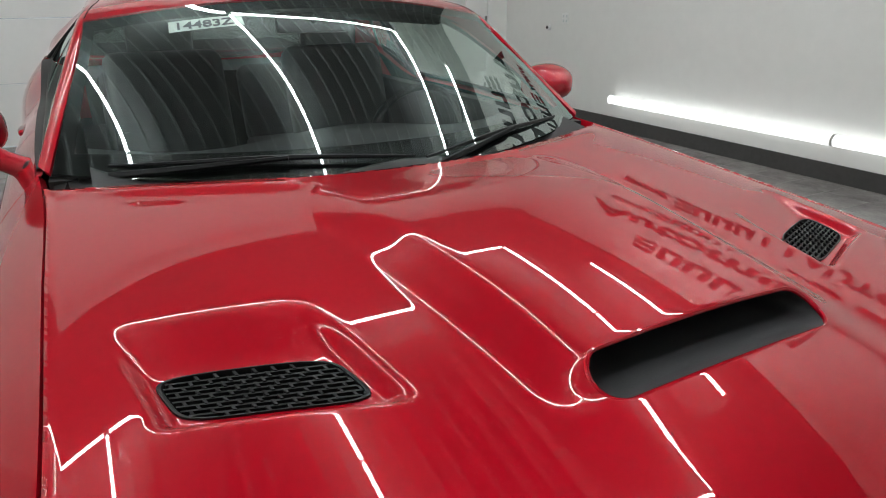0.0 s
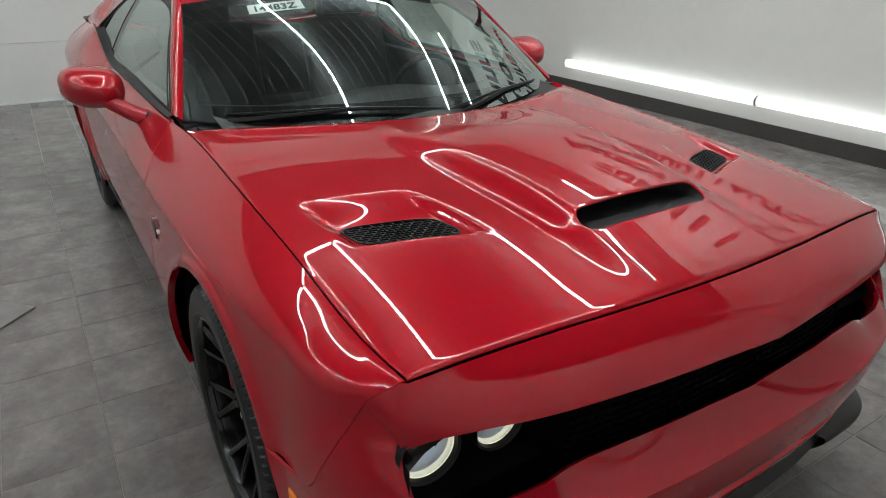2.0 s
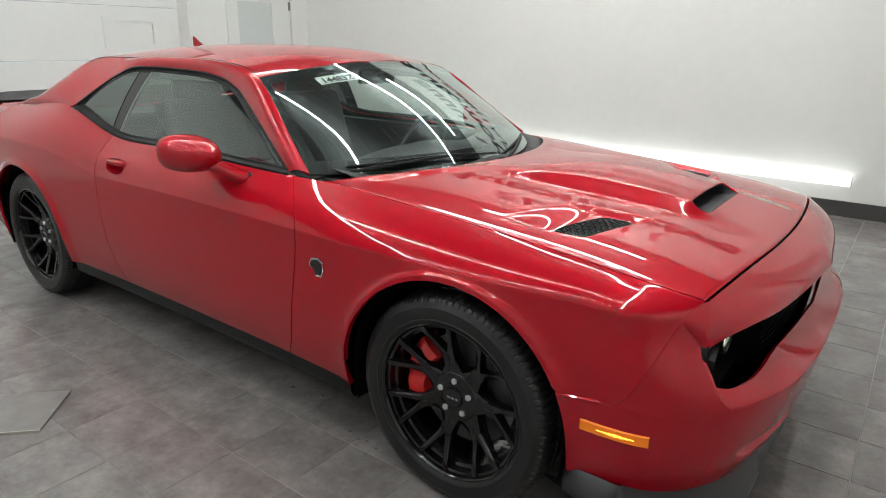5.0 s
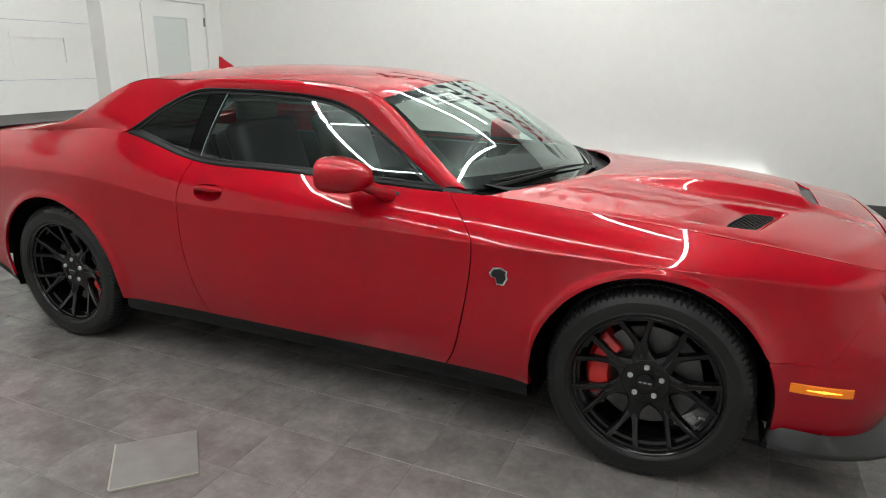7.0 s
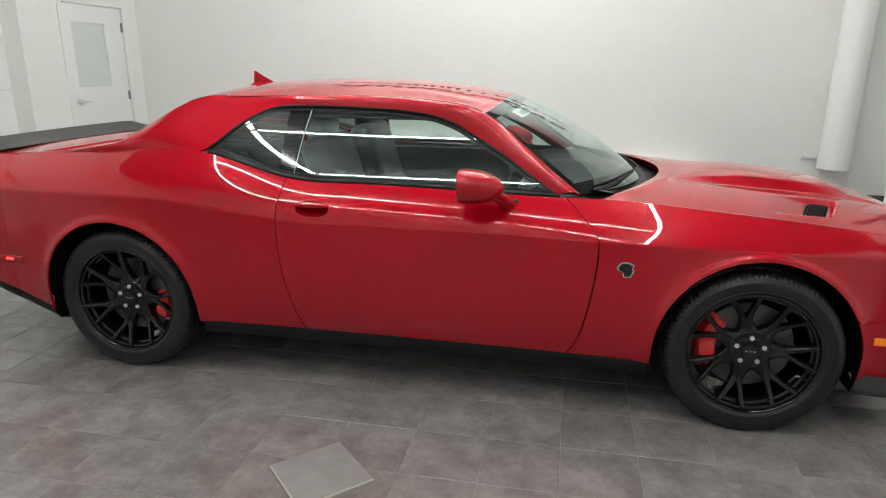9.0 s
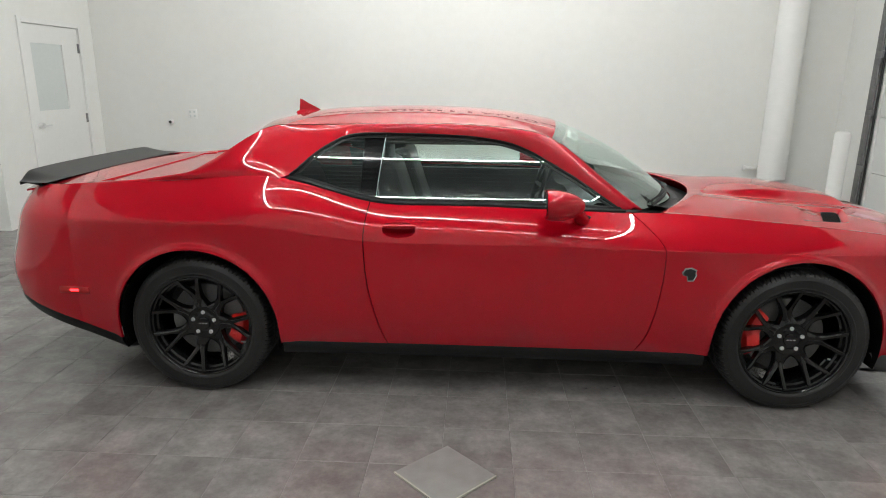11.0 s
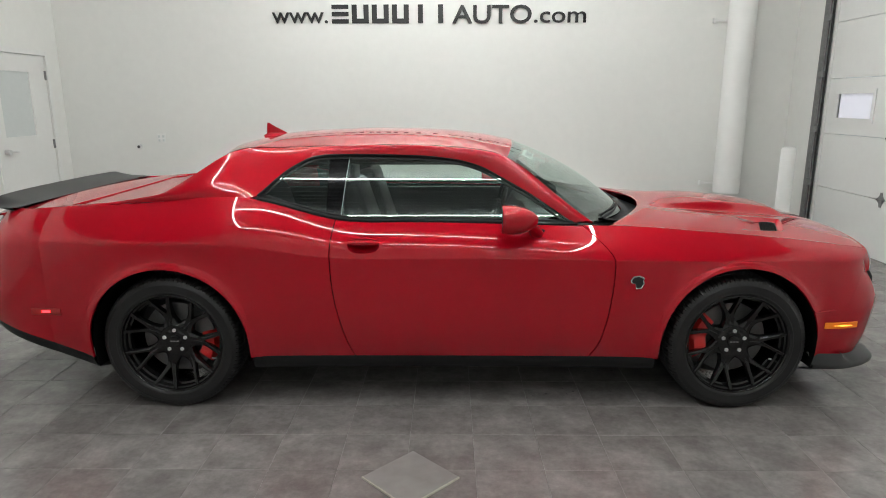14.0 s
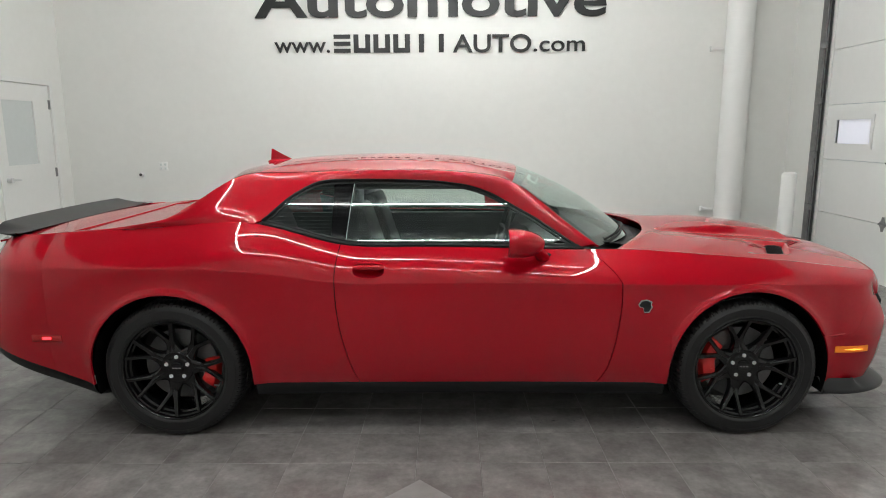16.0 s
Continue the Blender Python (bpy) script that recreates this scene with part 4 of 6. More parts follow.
def grille():
    """The dark recess behind the opening, with a mesh texture of fine bars."""
    rows = []
    for y in np.linspace(-0.79, 0.79, 120):
        back = lerp(0.065, 0.14, smooth01(0.46, 0.50, abs(y)))
        rows.append([(nose_at_y(y, 0.69)[0] - back, y, z) for z in (0.56, 0.62, 0.70, 0.78)])
    g = part("grille", sheet(bmesh.new(), rows, 1, 0.0), DARK, car, "black mesh grille")
    bm = bmesh.new()
    for k in range(9):
        z = 0.612 + 0.019 * k
        sweep(bm, [(nose_at_y(y, 0.69)[0] - 0.058, y, z) for y in np.linspace(-0.48, 0.48, 24)], 0.003, 5)
    for y in np.linspace(-0.48, 0.48, 40):
        x = nose_at_y(y, 0.69)[0] - 0.060
        sweep(bm, [(x, y, 0.60), (x, y, 0.775)], 0.002, 5)
    part("mesh", bm, DARK, g)


grille()


def lamp_housing(side):
    """Black box round the lamps, open to the front."""
    rows = []
    for x in np.linspace(2.21, 2.02, 6):
        k = (2.21 - x) / 0.19
        y = min(0.790, side_w(NOSE_X0, 0.65) * plan(x, 0.65) - 0.012)
        ring = [(0.47, 0.585), (y - 0.03, 0.580), (y, 0.605), (y, 0.690), (y - 0.03, 0.715), (y - 0.09, 0.738), (0.47, 0.755)]
        rows.append([(x, a, b + 0.015 * k * (b < 0.65)) for a, b in ring + ring[:1]])
    part("lamp_housing", sheet(bmesh.new(), rows, side, 0.0), BLACK, car, "black plastic surround of the lamps")


both(lamp_housing)


def headlamp(x, y0, z, r, side):
    lamp = part("headlamp", lathe_x(bmesh.new(), [(r * 1.16, -0.05), (r * 1.16, 0.024), (r * 1.10, 0.034), (r * 1.02, 0.030), (r, 0.018), (r * 0.98, 0.0)], x, side * y0, z), BLACK, car, "round headlamp in a black bezel")
    part("ring", lathe_x(bmesh.new(), [(r * 0.99, 0.018), (r * 0.975, 0.021), (r * 0.93, 0.019), (r * 0.91, 0.008)], x, side * y0, z), HALO, lamp, "lit pale ring")
    part("reflector", lathe_x(bmesh.new(), [(r * 0.91, 0.008), (r * 0.7, -0.02), (r * 0.4, -0.05), (0.001, -0.06)], x, side * y0, z), LAMP_MIRROR, lamp)
    part("projector", lathe_x(bmesh.new(), [(r * 0.5, -0.03), (r * 0.5, -0.01), (r * 0.3, 0.005), (0.001, 0.010)], x, side * y0, z), LAMP_LIT, lamp, "pale lit lamp projector")
    part("lens", lathe_x(bmesh.new(), [(r * 1.0, 0.018), (r * 0.7, 0.030), (r * 0.35, 0.035), (0.001, 0.037)], x, side * y0, z), LENS, lamp)


def lathe_x(bm, profile, x, y, z, n=40):
    rings = []
    for k in range(n):
        a = 2 * math.pi * k / n
        rings.append([bm.verts.new((x + d, y + r * math.cos(a), z + r * math.sin(a))) for r, d in profile])
    for k in range(n):
        a, b = rings[k], rings[(k + 1) % n]
        for j in range(len(profile) - 1):
            bm.faces.new((a[j], a[j + 1], b[j + 1], b[j]))
    return bm


for side in (-1, 1):
    headlamp(2.158, 0.735, 0.684, 0.058, side)
    headlamp(2.162, 0.585, 0.686, 0.050, side)


shelf_x = spline([(0, 1.884), (0.12, 1.95), (0.28, 2.047), (0.42, 2.135), (0.55, 2.21), (0.70, 2.283), (0.82, 2.315), (0.91, 2.322), (1.0, 2.322)])
shelf_y = spline([(0, 0.918), (0.12, 0.934), (0.28, 0.924), (0.42, 0.893), (0.55, 0.848), (0.70, 0.775), (0.82, 0.69), (0.91, 0.60), (1.0, 0.50)])


def splitter():
    rows = []
    for s in np.linspace(-1, 1, 61):
        y = 0.90 * math.sin(s * math.pi / 2)
        x = nose_at_y(min(abs(y), 0.893), 0.30)[0]
        yy = math.copysign(abs(y), s)
        rows.append([(x - 0.04, yy * 0.98, 0.30), (x - 0.012, yy * 0.99, 0.290), (x - 0.014, yy * 0.99, 0.25), (x - 0.004, yy * 0.995, 0.222), (x - 0.012, yy * 0.992, 0.205), (x - 0.12, yy * 0.95, 0.20)])
    part("front_splitter", sheet(bmesh.new(), rows, 1, 0.0), SATIN, car, "satin black chin splitter")
    for side in (-1, 1):
        # flat shelf round each corner
        rows = []
        for t in np.linspace(0, 1, 44):
            ox, oy = shelf_x(t), shelf_y(t)
            iy = min(oy - 0.03, 0.90) - 0.03 * smooth01(0.3, 0.6, t)
            ix = lerp(ox, nose_at_y(min(iy, 0.87), 0.30)[0], smooth01(0.10, 0.35, t)) - 0.015
            ring = [(-0.25, 0.296), (0.0, 0.288), (0.30, 0.272), (0.90, 0.247), (1.0, 0.238), (0.985, 0.226), (0.2, 0.214), (-0.6, 0.212)]
            rows.append([(lerp(ix, ox, q), lerp(iy, oy, q), z) for q, z in ring])
        part("splitter_winglet", sheet(bmesh.new(), rows, side, 0.0), SATIN, car, "satin black splitter end")


splitter()


# ---- greenhouse ----
def outer_edge(u):
    """The line from the base of the windshield pillar over the roof rail down to the deck."""
    x = steps([(0, 0.725), (0.30, 0.285), (0.36, 0.12), (0.5, -0.40), (0.65, -1.00), (0.72, -1.22), (1, -2.06)])(u)
    return (x, edge_y(x), edge_z(x))


edge_y = spline([(-2.06, 0.69), (-1.85, 0.745), (-1.64, 0.768), (-1.555, 0.764), (-1.455, 0.744), (-1.33, 0.698), (-1.235, 0.642), (-1.16, 0.600), (-1.05, 0.576), (-0.8, 0.572), (-0.4, 0.578), (0.0, 0.592), (0.285, 0.648), (0.5, 0.712), (0.725, 0.786), (0.775, 0.80)])
edge_z = spline([(-2.06, 1.050), (-1.85, 1.072), (-1.64, 1.098), (-1.555, 1.116), (-1.455, 1.162), (-1.33, 1.240), (-1.235, 1.304), (-1.16, 1.338), (-1.0, 1.350), (-0.7, 1.358), (-0.4, 1.364), (-0.1, 1.360), (0.1, 1.345), (0.285, 1.302), (0.5, 1.148), (0.725, 0.980), (0.775, 0.945)])
glass_x = steps([(0, 0.632), (0.15, 0.40), (0.30, 0.175), (0.33, 0.11), (0.36, 0.036), (0.43, -0.13), (0.5, -0.40), (0.57, -0.659), (0.60, -0.748), (0.62, -0.80), (0.65, -0.888), (0.72, -1.022), (0.86, -1.50), (1, -2.06)])
glass_z = steps([(0, 0.970), (0.15, 1.122), (0.30, 1.244), (0.33, 1.268), (0.36, 1.288), (0.43, 1.308), (0.5, 1.317), (0.57, 1.317), (0.60, 1.308), (0.62, 1.284), (0.65, 1.233), (0.72, 1.108), (0.86, 1.091), (1, 1.055)])
glass_y = steps([(0, 0.803), (0.15, 0.739), (0.30, 0.665), (0.33, 0.651), (0.36, 0.638), (0.43, 0.626), (0.5, 0.622), (0.57, 0.628), (0.60, 0.637), (0.62, 0.655), (0.65, 0.703), (0.72, 0.818), (0.86, 0.800), (1, 0.757)])
US = [float(u) for u in np.linspace(0, 1, 181)]


def smooth_steps(f, u, r=0.007):
    return sum(f(min(max(u + r * k, 0), 1)) for k in (-2, -1, 0, 1, 2)) / 5


def side_frame(side):
    rows = []
    for u in US:
        a = outer_edge(u)
        b = (smooth_steps(glass_x, u), smooth_steps(glass_y, u), smooth_steps(glass_z, u))
        row = []
        for k in range(11):
            t = k / 10
            bulge = (lerp(0.020, 0.007, smooth01(0.54, 0.64, u)) + 0.020 * smooth01(0.70, 0.78, u) * (1 - smooth01(0.84, 0.93, u))) * math.sin(math.pi * t ** 0.8)
            row.append((lerp(a[0], b[0], t), lerp(a[1], b[1], t) + bulge * 0.8, lerp(a[2], b[2], t) + bulge * 0.7))
        rows.append(row)
    part("roof_pillar", sheet(bmesh.new(), rows, side, 0.012), PAINT, car)


both(side_frame)


def roof_ditch(side):
    """The narrow black joint between the roof skin and the side frame."""
    bm = bmesh.new()
    sweep(bm, [(x, side * edge_y(x), edge_z(x) + 0.0005) for x in np.linspace(0.27, -1.2, 60)], 0.0018, 6)
    part("roof_joint", bm, DARK, car, "black joint along the roof edge")


both(roof_ditch)


def header(v):
    return (0.355 - 0.070 * v * v, 0.648 * v, 1.362 - 0.058 * v ** 2)


def cowl(v):
    return (1.045 - 0.325 * v * v, 0.782 * v, 0.962 + 0.016 * v * v)


def windshield():
    rows = []
    for i in range(25):
        t = i / 24
        row = []
        for j in range(41):
            v = -1 + 2 * j / 40
            a, b = header(v), cowl(v)
            bulge = 0.041 * math.sin(math.pi * t) * (1 - 0.95 * v * v)
            row.append((lerp(a[0], b[0], t) + bulge * 0.5, lerp(a[1], b[1], t), lerp(a[2], b[2], t) + bulge * 0.8))
        rows.append(row)
    ob = part("windshield", sheet(bmesh.new(), rows, 1, 0.0), GLASS_W, car, "clear raked windshield")
    ob.visible_shadow = False
    # black ceramic border just inside the glass
    bm = bmesh.new()
    for side in (-1, 1):
        strip = [[(p[0], p[1], p[2] - 0.005) for p in (row[0:2] if side < 0 else row[-2:])] for row in rows]
        sheet(bm, strip, 1, 0.0)
    sheet(bm, [[(p[0], p[1], p[2] - 0.006) for p in row] for row in rows[0:3]], 1, 0.0)
    sheet(bm, [[(p[0], p[1], p[2] - 0.006) for p in row] for row in rows[-4:]], 1, 0.0)
    part("glass_border", bm, DARK, ob, "black border of the windshield")


windshield()

roof_mid = spline([(0.355, 1.362), (0.1, 1.405), (-0.2, 1.426), (-0.5, 1.430), (-0.8, 1.420), (-1.0, 1.404), (-1.25, 1.353)])


rear_glass_z = spline([(-1.85, 1.010), (-1.76, 1.030), (-1.60, 1.112), (-1.365, 1.258), (-1.25, 1.345), (-1.2, 1.365)])


def roof():
    rows = []
    for i in range(41):
        t = i / 40
        row = []
        for j in range(33):
            v = -1 + 2 * j / 32
            x = lerp(header(v)[0], -1.25 + 0.04 * v * v, t)
            ey, ez = edge_y(x), edge_z(x)
            y = ey * v
            z = lerp(roof_mid(lerp(0.355, -1.25, t)), ez, abs(v) ** 2.4)
            row.append((x, y, z + 0.001))
        rows.append(row)
    part("roof", sheet(bmesh.new(), rows, 1, 0.01), PAINT, car)
    # rear window
    rows = []
    for i in range(21):
        t = i / 20
        row = []
        for j in range(25):
            v = -1 + 2 * j / 24
            x = lerp(-1.25 + 0.04 * v * v, -1.80 + 0.09 * v * v, t)
            y = edge_y(x) * v * 0.995
            z = lerp(rear_glass_z(x), edge_z(x) - 0.014, abs(v) ** 2)
            row.append((x, y, z))
        rows.append(row)
    ob = part("rear_window", sheet(bmesh.new(), rows, 1, 0.0), GLASS_T, car, "dark tinted rear window")
    ob.visible_shadow = False
    # painted deck between the rear window and the boot lid
    rows = []
    for x in np.linspace(-1.70, -2.066, 10):
        rows.append([(min(x, -1.785 + 0.09 * v * v) if x > -1.8 else x, edge_y(x) * v, lerp(1.042, edge_z(x) - 0.004, abs(v) ** 6)) for v in np.linspace(-1, 1, 25)])
    part("rear_deck", sheet(bmesh.new(), rows, 1, 0.006), PAINT, car)
    # boot lid
    rows = []
    for i in range(15):
        t = i / 14
        x = lerp(-2.063, -2.50, t)
        row = []
        for j in range(25):
            v = -1 + 2 * j / 24
            w = top_w(x) - 0.004
            xx = x + (0.06 * t * abs(v) ** 3)
            z = lerp(1.048 + 0.012 * math.sin(math.pi * t) - 0.012 * t, top_z(max(xx, -2.5)) , abs(v) ** 3) if xx < -2.1 else lerp(1.048, 1.052, abs(v) ** 3)
            row.append((xx, w * v, z))
        rows.append(row)
    part("boot_lid", sheet(bmesh.new(), rows, 1, 0.01), PAINT, car)


roof()


def quarter_shoulder(side):
    """Fills between the pillar foot and the quarter panel at the deck."""
    rows = []
    for x in np.linspace(-2.10, -1.98, 6):
        rows.append([(x, lerp(edge_y(max(x, -2.06)) - 0.03, top_w(x) + 0.002, t), lerp(edge_z(max(x, -2.06)), top_z(x), t)) for t in (0, 0.5, 1)])
    part("deck_filler", sheet(bmesh.new(), rows, side, 0.006), PAINT, car)


both(quarter_shoulder)


def side_glass(side):
    """Door glass and the fixed quarter glass, set a little inside the frame, with their black seals."""
    top_line = [(smooth_steps(glass_x, u), smooth_steps(glass_y, u), smooth_steps(glass_z, u)) for u in np.linspace(0, 0.72, 100)]
    xs_top = [p[0] for p in top_line][::-1]
    zs_top = [p[2] for p in top_line][::-1]

    def zt(x):
        return float(np.interp(x, xs_top, zs_top))

    base_y = spline([(-1.1, 0.872), (-0.85, 0.851), (-0.6, 0.836), (-0.3, 0.826), (0.3, 0.816), (0.7, 0.800)])

    def glass_at(x, z):
        h = z - 0.985
        return base_y(x) - 0.43 * h - 0.66 * h * h - 0.006

    def pane(x0, x1, n, name, mat, label, lean=0.0, inset=0.0):
        rows = []
        for k in range(n):
            x = lerp(x0, x1, k / (n - 1))
            zb = top_z(x) - 0.006
            row = []
            for q in range(13):
                t = q / 12
                xx = x + lean * t * (1 - k / (n - 1))
                zz = max(zt(xx) - 0.002, zb + 0.002)
                z = lerp(zb, zz, t)
                row.append((xx, glass_at(xx, z) - inset, z))
            rows.append(row)
        ob = part(name, sheet(bmesh.new(), rows, side, 0.0), mat, car, label)
        ob.visible_shadow = False
        return ob
    door_glass = pane(-0.580, 0.622, 60, "door_glass", GLASS_S, "clear door glass", 0.030)
    # pale cut edge of the door glass
    rows = []
    for t in np.linspace(0, 1, 12):
        x = -0.582 + 0.030 * t
        z = lerp(top_z(x) - 0.002, zt(x) - 0.012, t)
        rows.append([(x - 0.0015, glass_at(x, z) + 0.002, z), (x + 0.0015, glass_at(x, z) + 0.002, z)])
    part("glass_edge", sheet(bmesh.new(), rows, side, 0.001), GLASS_EDGE, door_glass, "pale cut edge of the glass")
    pane(-1.005, -0.655, 30, "quarter_glass", GLASS_T, "dark tinted quarter glass")
    # black pillar behind the edge of the door glass
    rows = []
    for k in range(6):
        row = []
        for t in np.linspace(0, 1, 10):
            x = lerp(-0.660, -0.575, k / 5) + 0.030 * t * (k / 5)
            z = lerp(top_z(x) - 0.006, zt(x) - 0.002, t)
            row.append((x, glass_at(x, z) - 0.003, z))
        rows.append(row)
    part("window_post", sheet(bmesh.new(), rows, side, 0.006), GLOSS_BLACK, car, "gloss black post between the side windows")
    # black seal that follows the edge of the opening: two ribs with a groove between them
    rows = []
    mids = top_line[::2]
    for i, (x, y, z) in enumerate(mids):
        p, q = mids[max(i - 1, 0)], mids[min(i + 1, len(mids) - 1)]
        tx, tz = p[0] - q[0], p[2] - q[2]
        n = math.hypot(tx, tz)
        nx, nz = tz / n, -tx / n
        row = []
        for d, lift in ((-0.004, -0.002), (0.000, 0.004), (0.007, 0.005), (0.010, 0.000), (0.012, -0.001), (0.015, 0.003), (0.023, 0.002), (0.026, -0.006)):
            xx, zz = x + nx * d, max(z + nz * d, top_z(x) + 0.004)
            k = min(max(d / 0.024, 0.0), 1.0)
            row.append((xx, lerp(y, glass_at(xx, zz), k) + lift, zz))
        rows.append(row)
    seal = part("window_seal", sheet(bmesh.new(), rows, side, 0.0), BLACK, car, "black rubber window seal")
    rows = []
    for x in np.linspace(-1.005, 0.64, 70):
        w, z = top_w(x), top_z(x)
        g = min(glass_at(x, z + 0.024), w - 0.008)
        rows.append([(x, w + 0.002, z - 0.003), (x, w + 0.002, z + 0.007), (x, lerp(w, g, 0.45), z + 0.012), (x, lerp(w, g, 0.7), z + 0.013), (x, g + 0.003, z + 0.022), (x, g - 0.004, z + 0.024)])
    part("belt_seal", sheet(bmesh.new(), rows, side, 0.0), BLACK, seal)


both(side_glass)


def interior():
    bm = bmesh.new()
    rows = []
    for i, (x, z) in enumerate(((1.06, 0.955), (0.85, 0.985), (0.62, 0.985), (0.45, 0.94), (0.38, 0.80), (0.42, 0.62))):
        rows.append([(x - 0.10 * (v * v) * (i < 3), 0.70 * v, z + 0.02 * math.cos(v * 5)) for v in np.linspace(-1, 1, 17)])
    part("dashboard", sheet(bm, rows, 1, 0.0), LEATHER, car, "black dashboard")
    bm = bmesh.new()
    ring = [(0.33 + 0.05 * math.sin(a), 0.37 + 0.175 * math.cos(a), 0.90 + 0.165 * math.sin(a)) for a in np.linspace(0, 2 * math.pi, 33)]
    sweep(bm, ring, 0.014, 8)
    for a in (0.0, math.pi, -math.pi / 2):
        sweep(bm, [(0.35, 0.37, 0.90), (0.33 + 0.05 * math.sin(a), 0.37 + 0.175 * math.cos(a), 0.90 + 0.165 * math.sin(a))], 0.012, 6)
    part("steering_wheel", bm, LEATHER, car)
    for y, x, w in ((-0.37, -0.40, 0.25), (0.37, -0.40, 0.25), (-0.34, -1.12, 0.30), (0.34, -1.12, 0.30)):
        bm = bmesh.new()
        box(bm, (x - 0.05, y - w, 0.50), (x + 0.48, y + w, 0.66), 0.05, 3)
        seat = part("seat", bm, LEATHER, car, "black seat")
        bm = bmesh.new()
        box(bm, (-0.07, -w * 0.94, 0.0), (0.07, w * 0.94, 0.56 if x > -1 else 0.42), 0.05, 3)
        bmesh.ops.rotate(bm, verts=bm.verts[:], cent=(0, 0, 0), matrix=Matrix.Rotation(radians(-18), 3, "Y"))
        bmesh.ops.translate(bm, verts=bm.verts[:], vec=(x - 0.02, y, 0.62))
        part("backrest", bm, LEATHER, seat)
        if x > -1:
            bm = bmesh.new()
            box(bm, (-0.05, -0.13, 0.0), (0.05, 0.13, 0.18), 0.04, 3)
            bmesh.ops.translate(bm, verts=bm.verts[:], vec=(x - 0.20, y, 1.10))
            part("headrest", bm, LEATHER, seat)
    bm = bmesh.new()
    box(bm, (-2.1, -0.74, 0.42), (0.95, 0.74, 0.50))
    box(bm, (-2.06, -0.66, 0.95), (-1.35, 0.66, 0.99))
    box(bm, (-1.40, -0.68, 0.45), (-1.36, 0.68, 0.99))
    for side in (-1, 1):
        box(bm, (-1.3, side * 0.76 - 0.03, 0.45), (0.75, side * 0.76 + 0.03, 0.965))
    part("cabin_trim", bm, LEATHER, car, "black cabin trim")
    # roof lining
    rows = [[(x, edge_y(x) * 1.02 * v, lerp(roof_mid(x), edge_z(x), abs(v) ** 2.4) - 0.045 - 0.025 * abs(v) ** 6) for v in np.linspace(-1, 1, 15)] for x in np.linspace(-1.24, 0.22, 18)]
    part("headliner", sheet(bmesh.new(), rows, 1, 0.0), LINING, car)
    # padded trim below the roof rails
    for side in (-1, 1):
        rows = [[(x, y, z) for y, z in ((edge_y(x) - 0.01, edge_z(x) - 0.05), (0.600, 1.285), (0.603, 1.268), (0.585, 1.258), (0.560, 1.275))] for x in np.linspace(-1.0, 0.10, 24)]
        part("rail_trim", sheet(bmesh.new(), rows, side, 0.0), LINING, car)
    # inner mirror
    bm = bmesh.new()
    box(bm, (0.33, -0.12, 1.255), (0.36, 0.12, 1.32), 0.012)
    tube_between(bm, (0.35, 0, 1.29), (0.40, 0, 1.312), 0.010)
    part("inner_mirror", bm, BLACK, car)


interior()


# ---- lower body, wheel wells ----
def sill(side):
    rows = []
    for x in np.linspace(-1.05, 1.05, 40):
        w = sill_w(x)
        rows.append([(x, w - 0.004, 0.30), (x, w + 0.004, 0.284), (x, w + 0.002, 0.245), (x, w - 0.012, 0.222), (x, w - 0.10, 0.205), (x, 0.60, 0.205)])
    part("side_skirt", sheet(bmesh.new(), rows, side, 0.0), BLACK, car, "black side skirt")


both(sill)
for lo, hi in (((-2.35, -0.60, 0.20), (2.25, 0.60, 0.44)), ((-1.02, -0.82, 0.21), (1.02, 0.82, 0.42)), ((1.95, -0.75, 0.24), (2.20, 0.75, 0.55)), ((-2.28, -0.72, 0.30), (-1.95, 0.72, 0.55))):
    bm = bmesh.new()
    box(bm, lo, hi, 0.02)
    part("underbody", bm, DARK, car)


def wheel_well(cx, side):
    rows = []
    for k in range(37):
        a = math.pi * (-0.10 + 1.20 * k / 36)
        r = ARCH_R - 0.004
        x, z = cx + r * math.cos(a), HUB_Z + r * math.sin(a)
        rows.append([(x, 0.55, z), (x, 0.75, z), (x, 0.93, z)])
    bm = sheet(bmesh.new(), rows, side, 0.0)
    wall = [bm.verts.new((cx + ARCH_R * math.cos(a), side * 0.56, HUB_Z + ARCH_R * math.sin(a))) for a in np.linspace(-0.1 * math.pi, 1.1 * math.pi, 30)]
    bm.faces.new(wall)
    part("wheel_liner", bm, DARK, car)


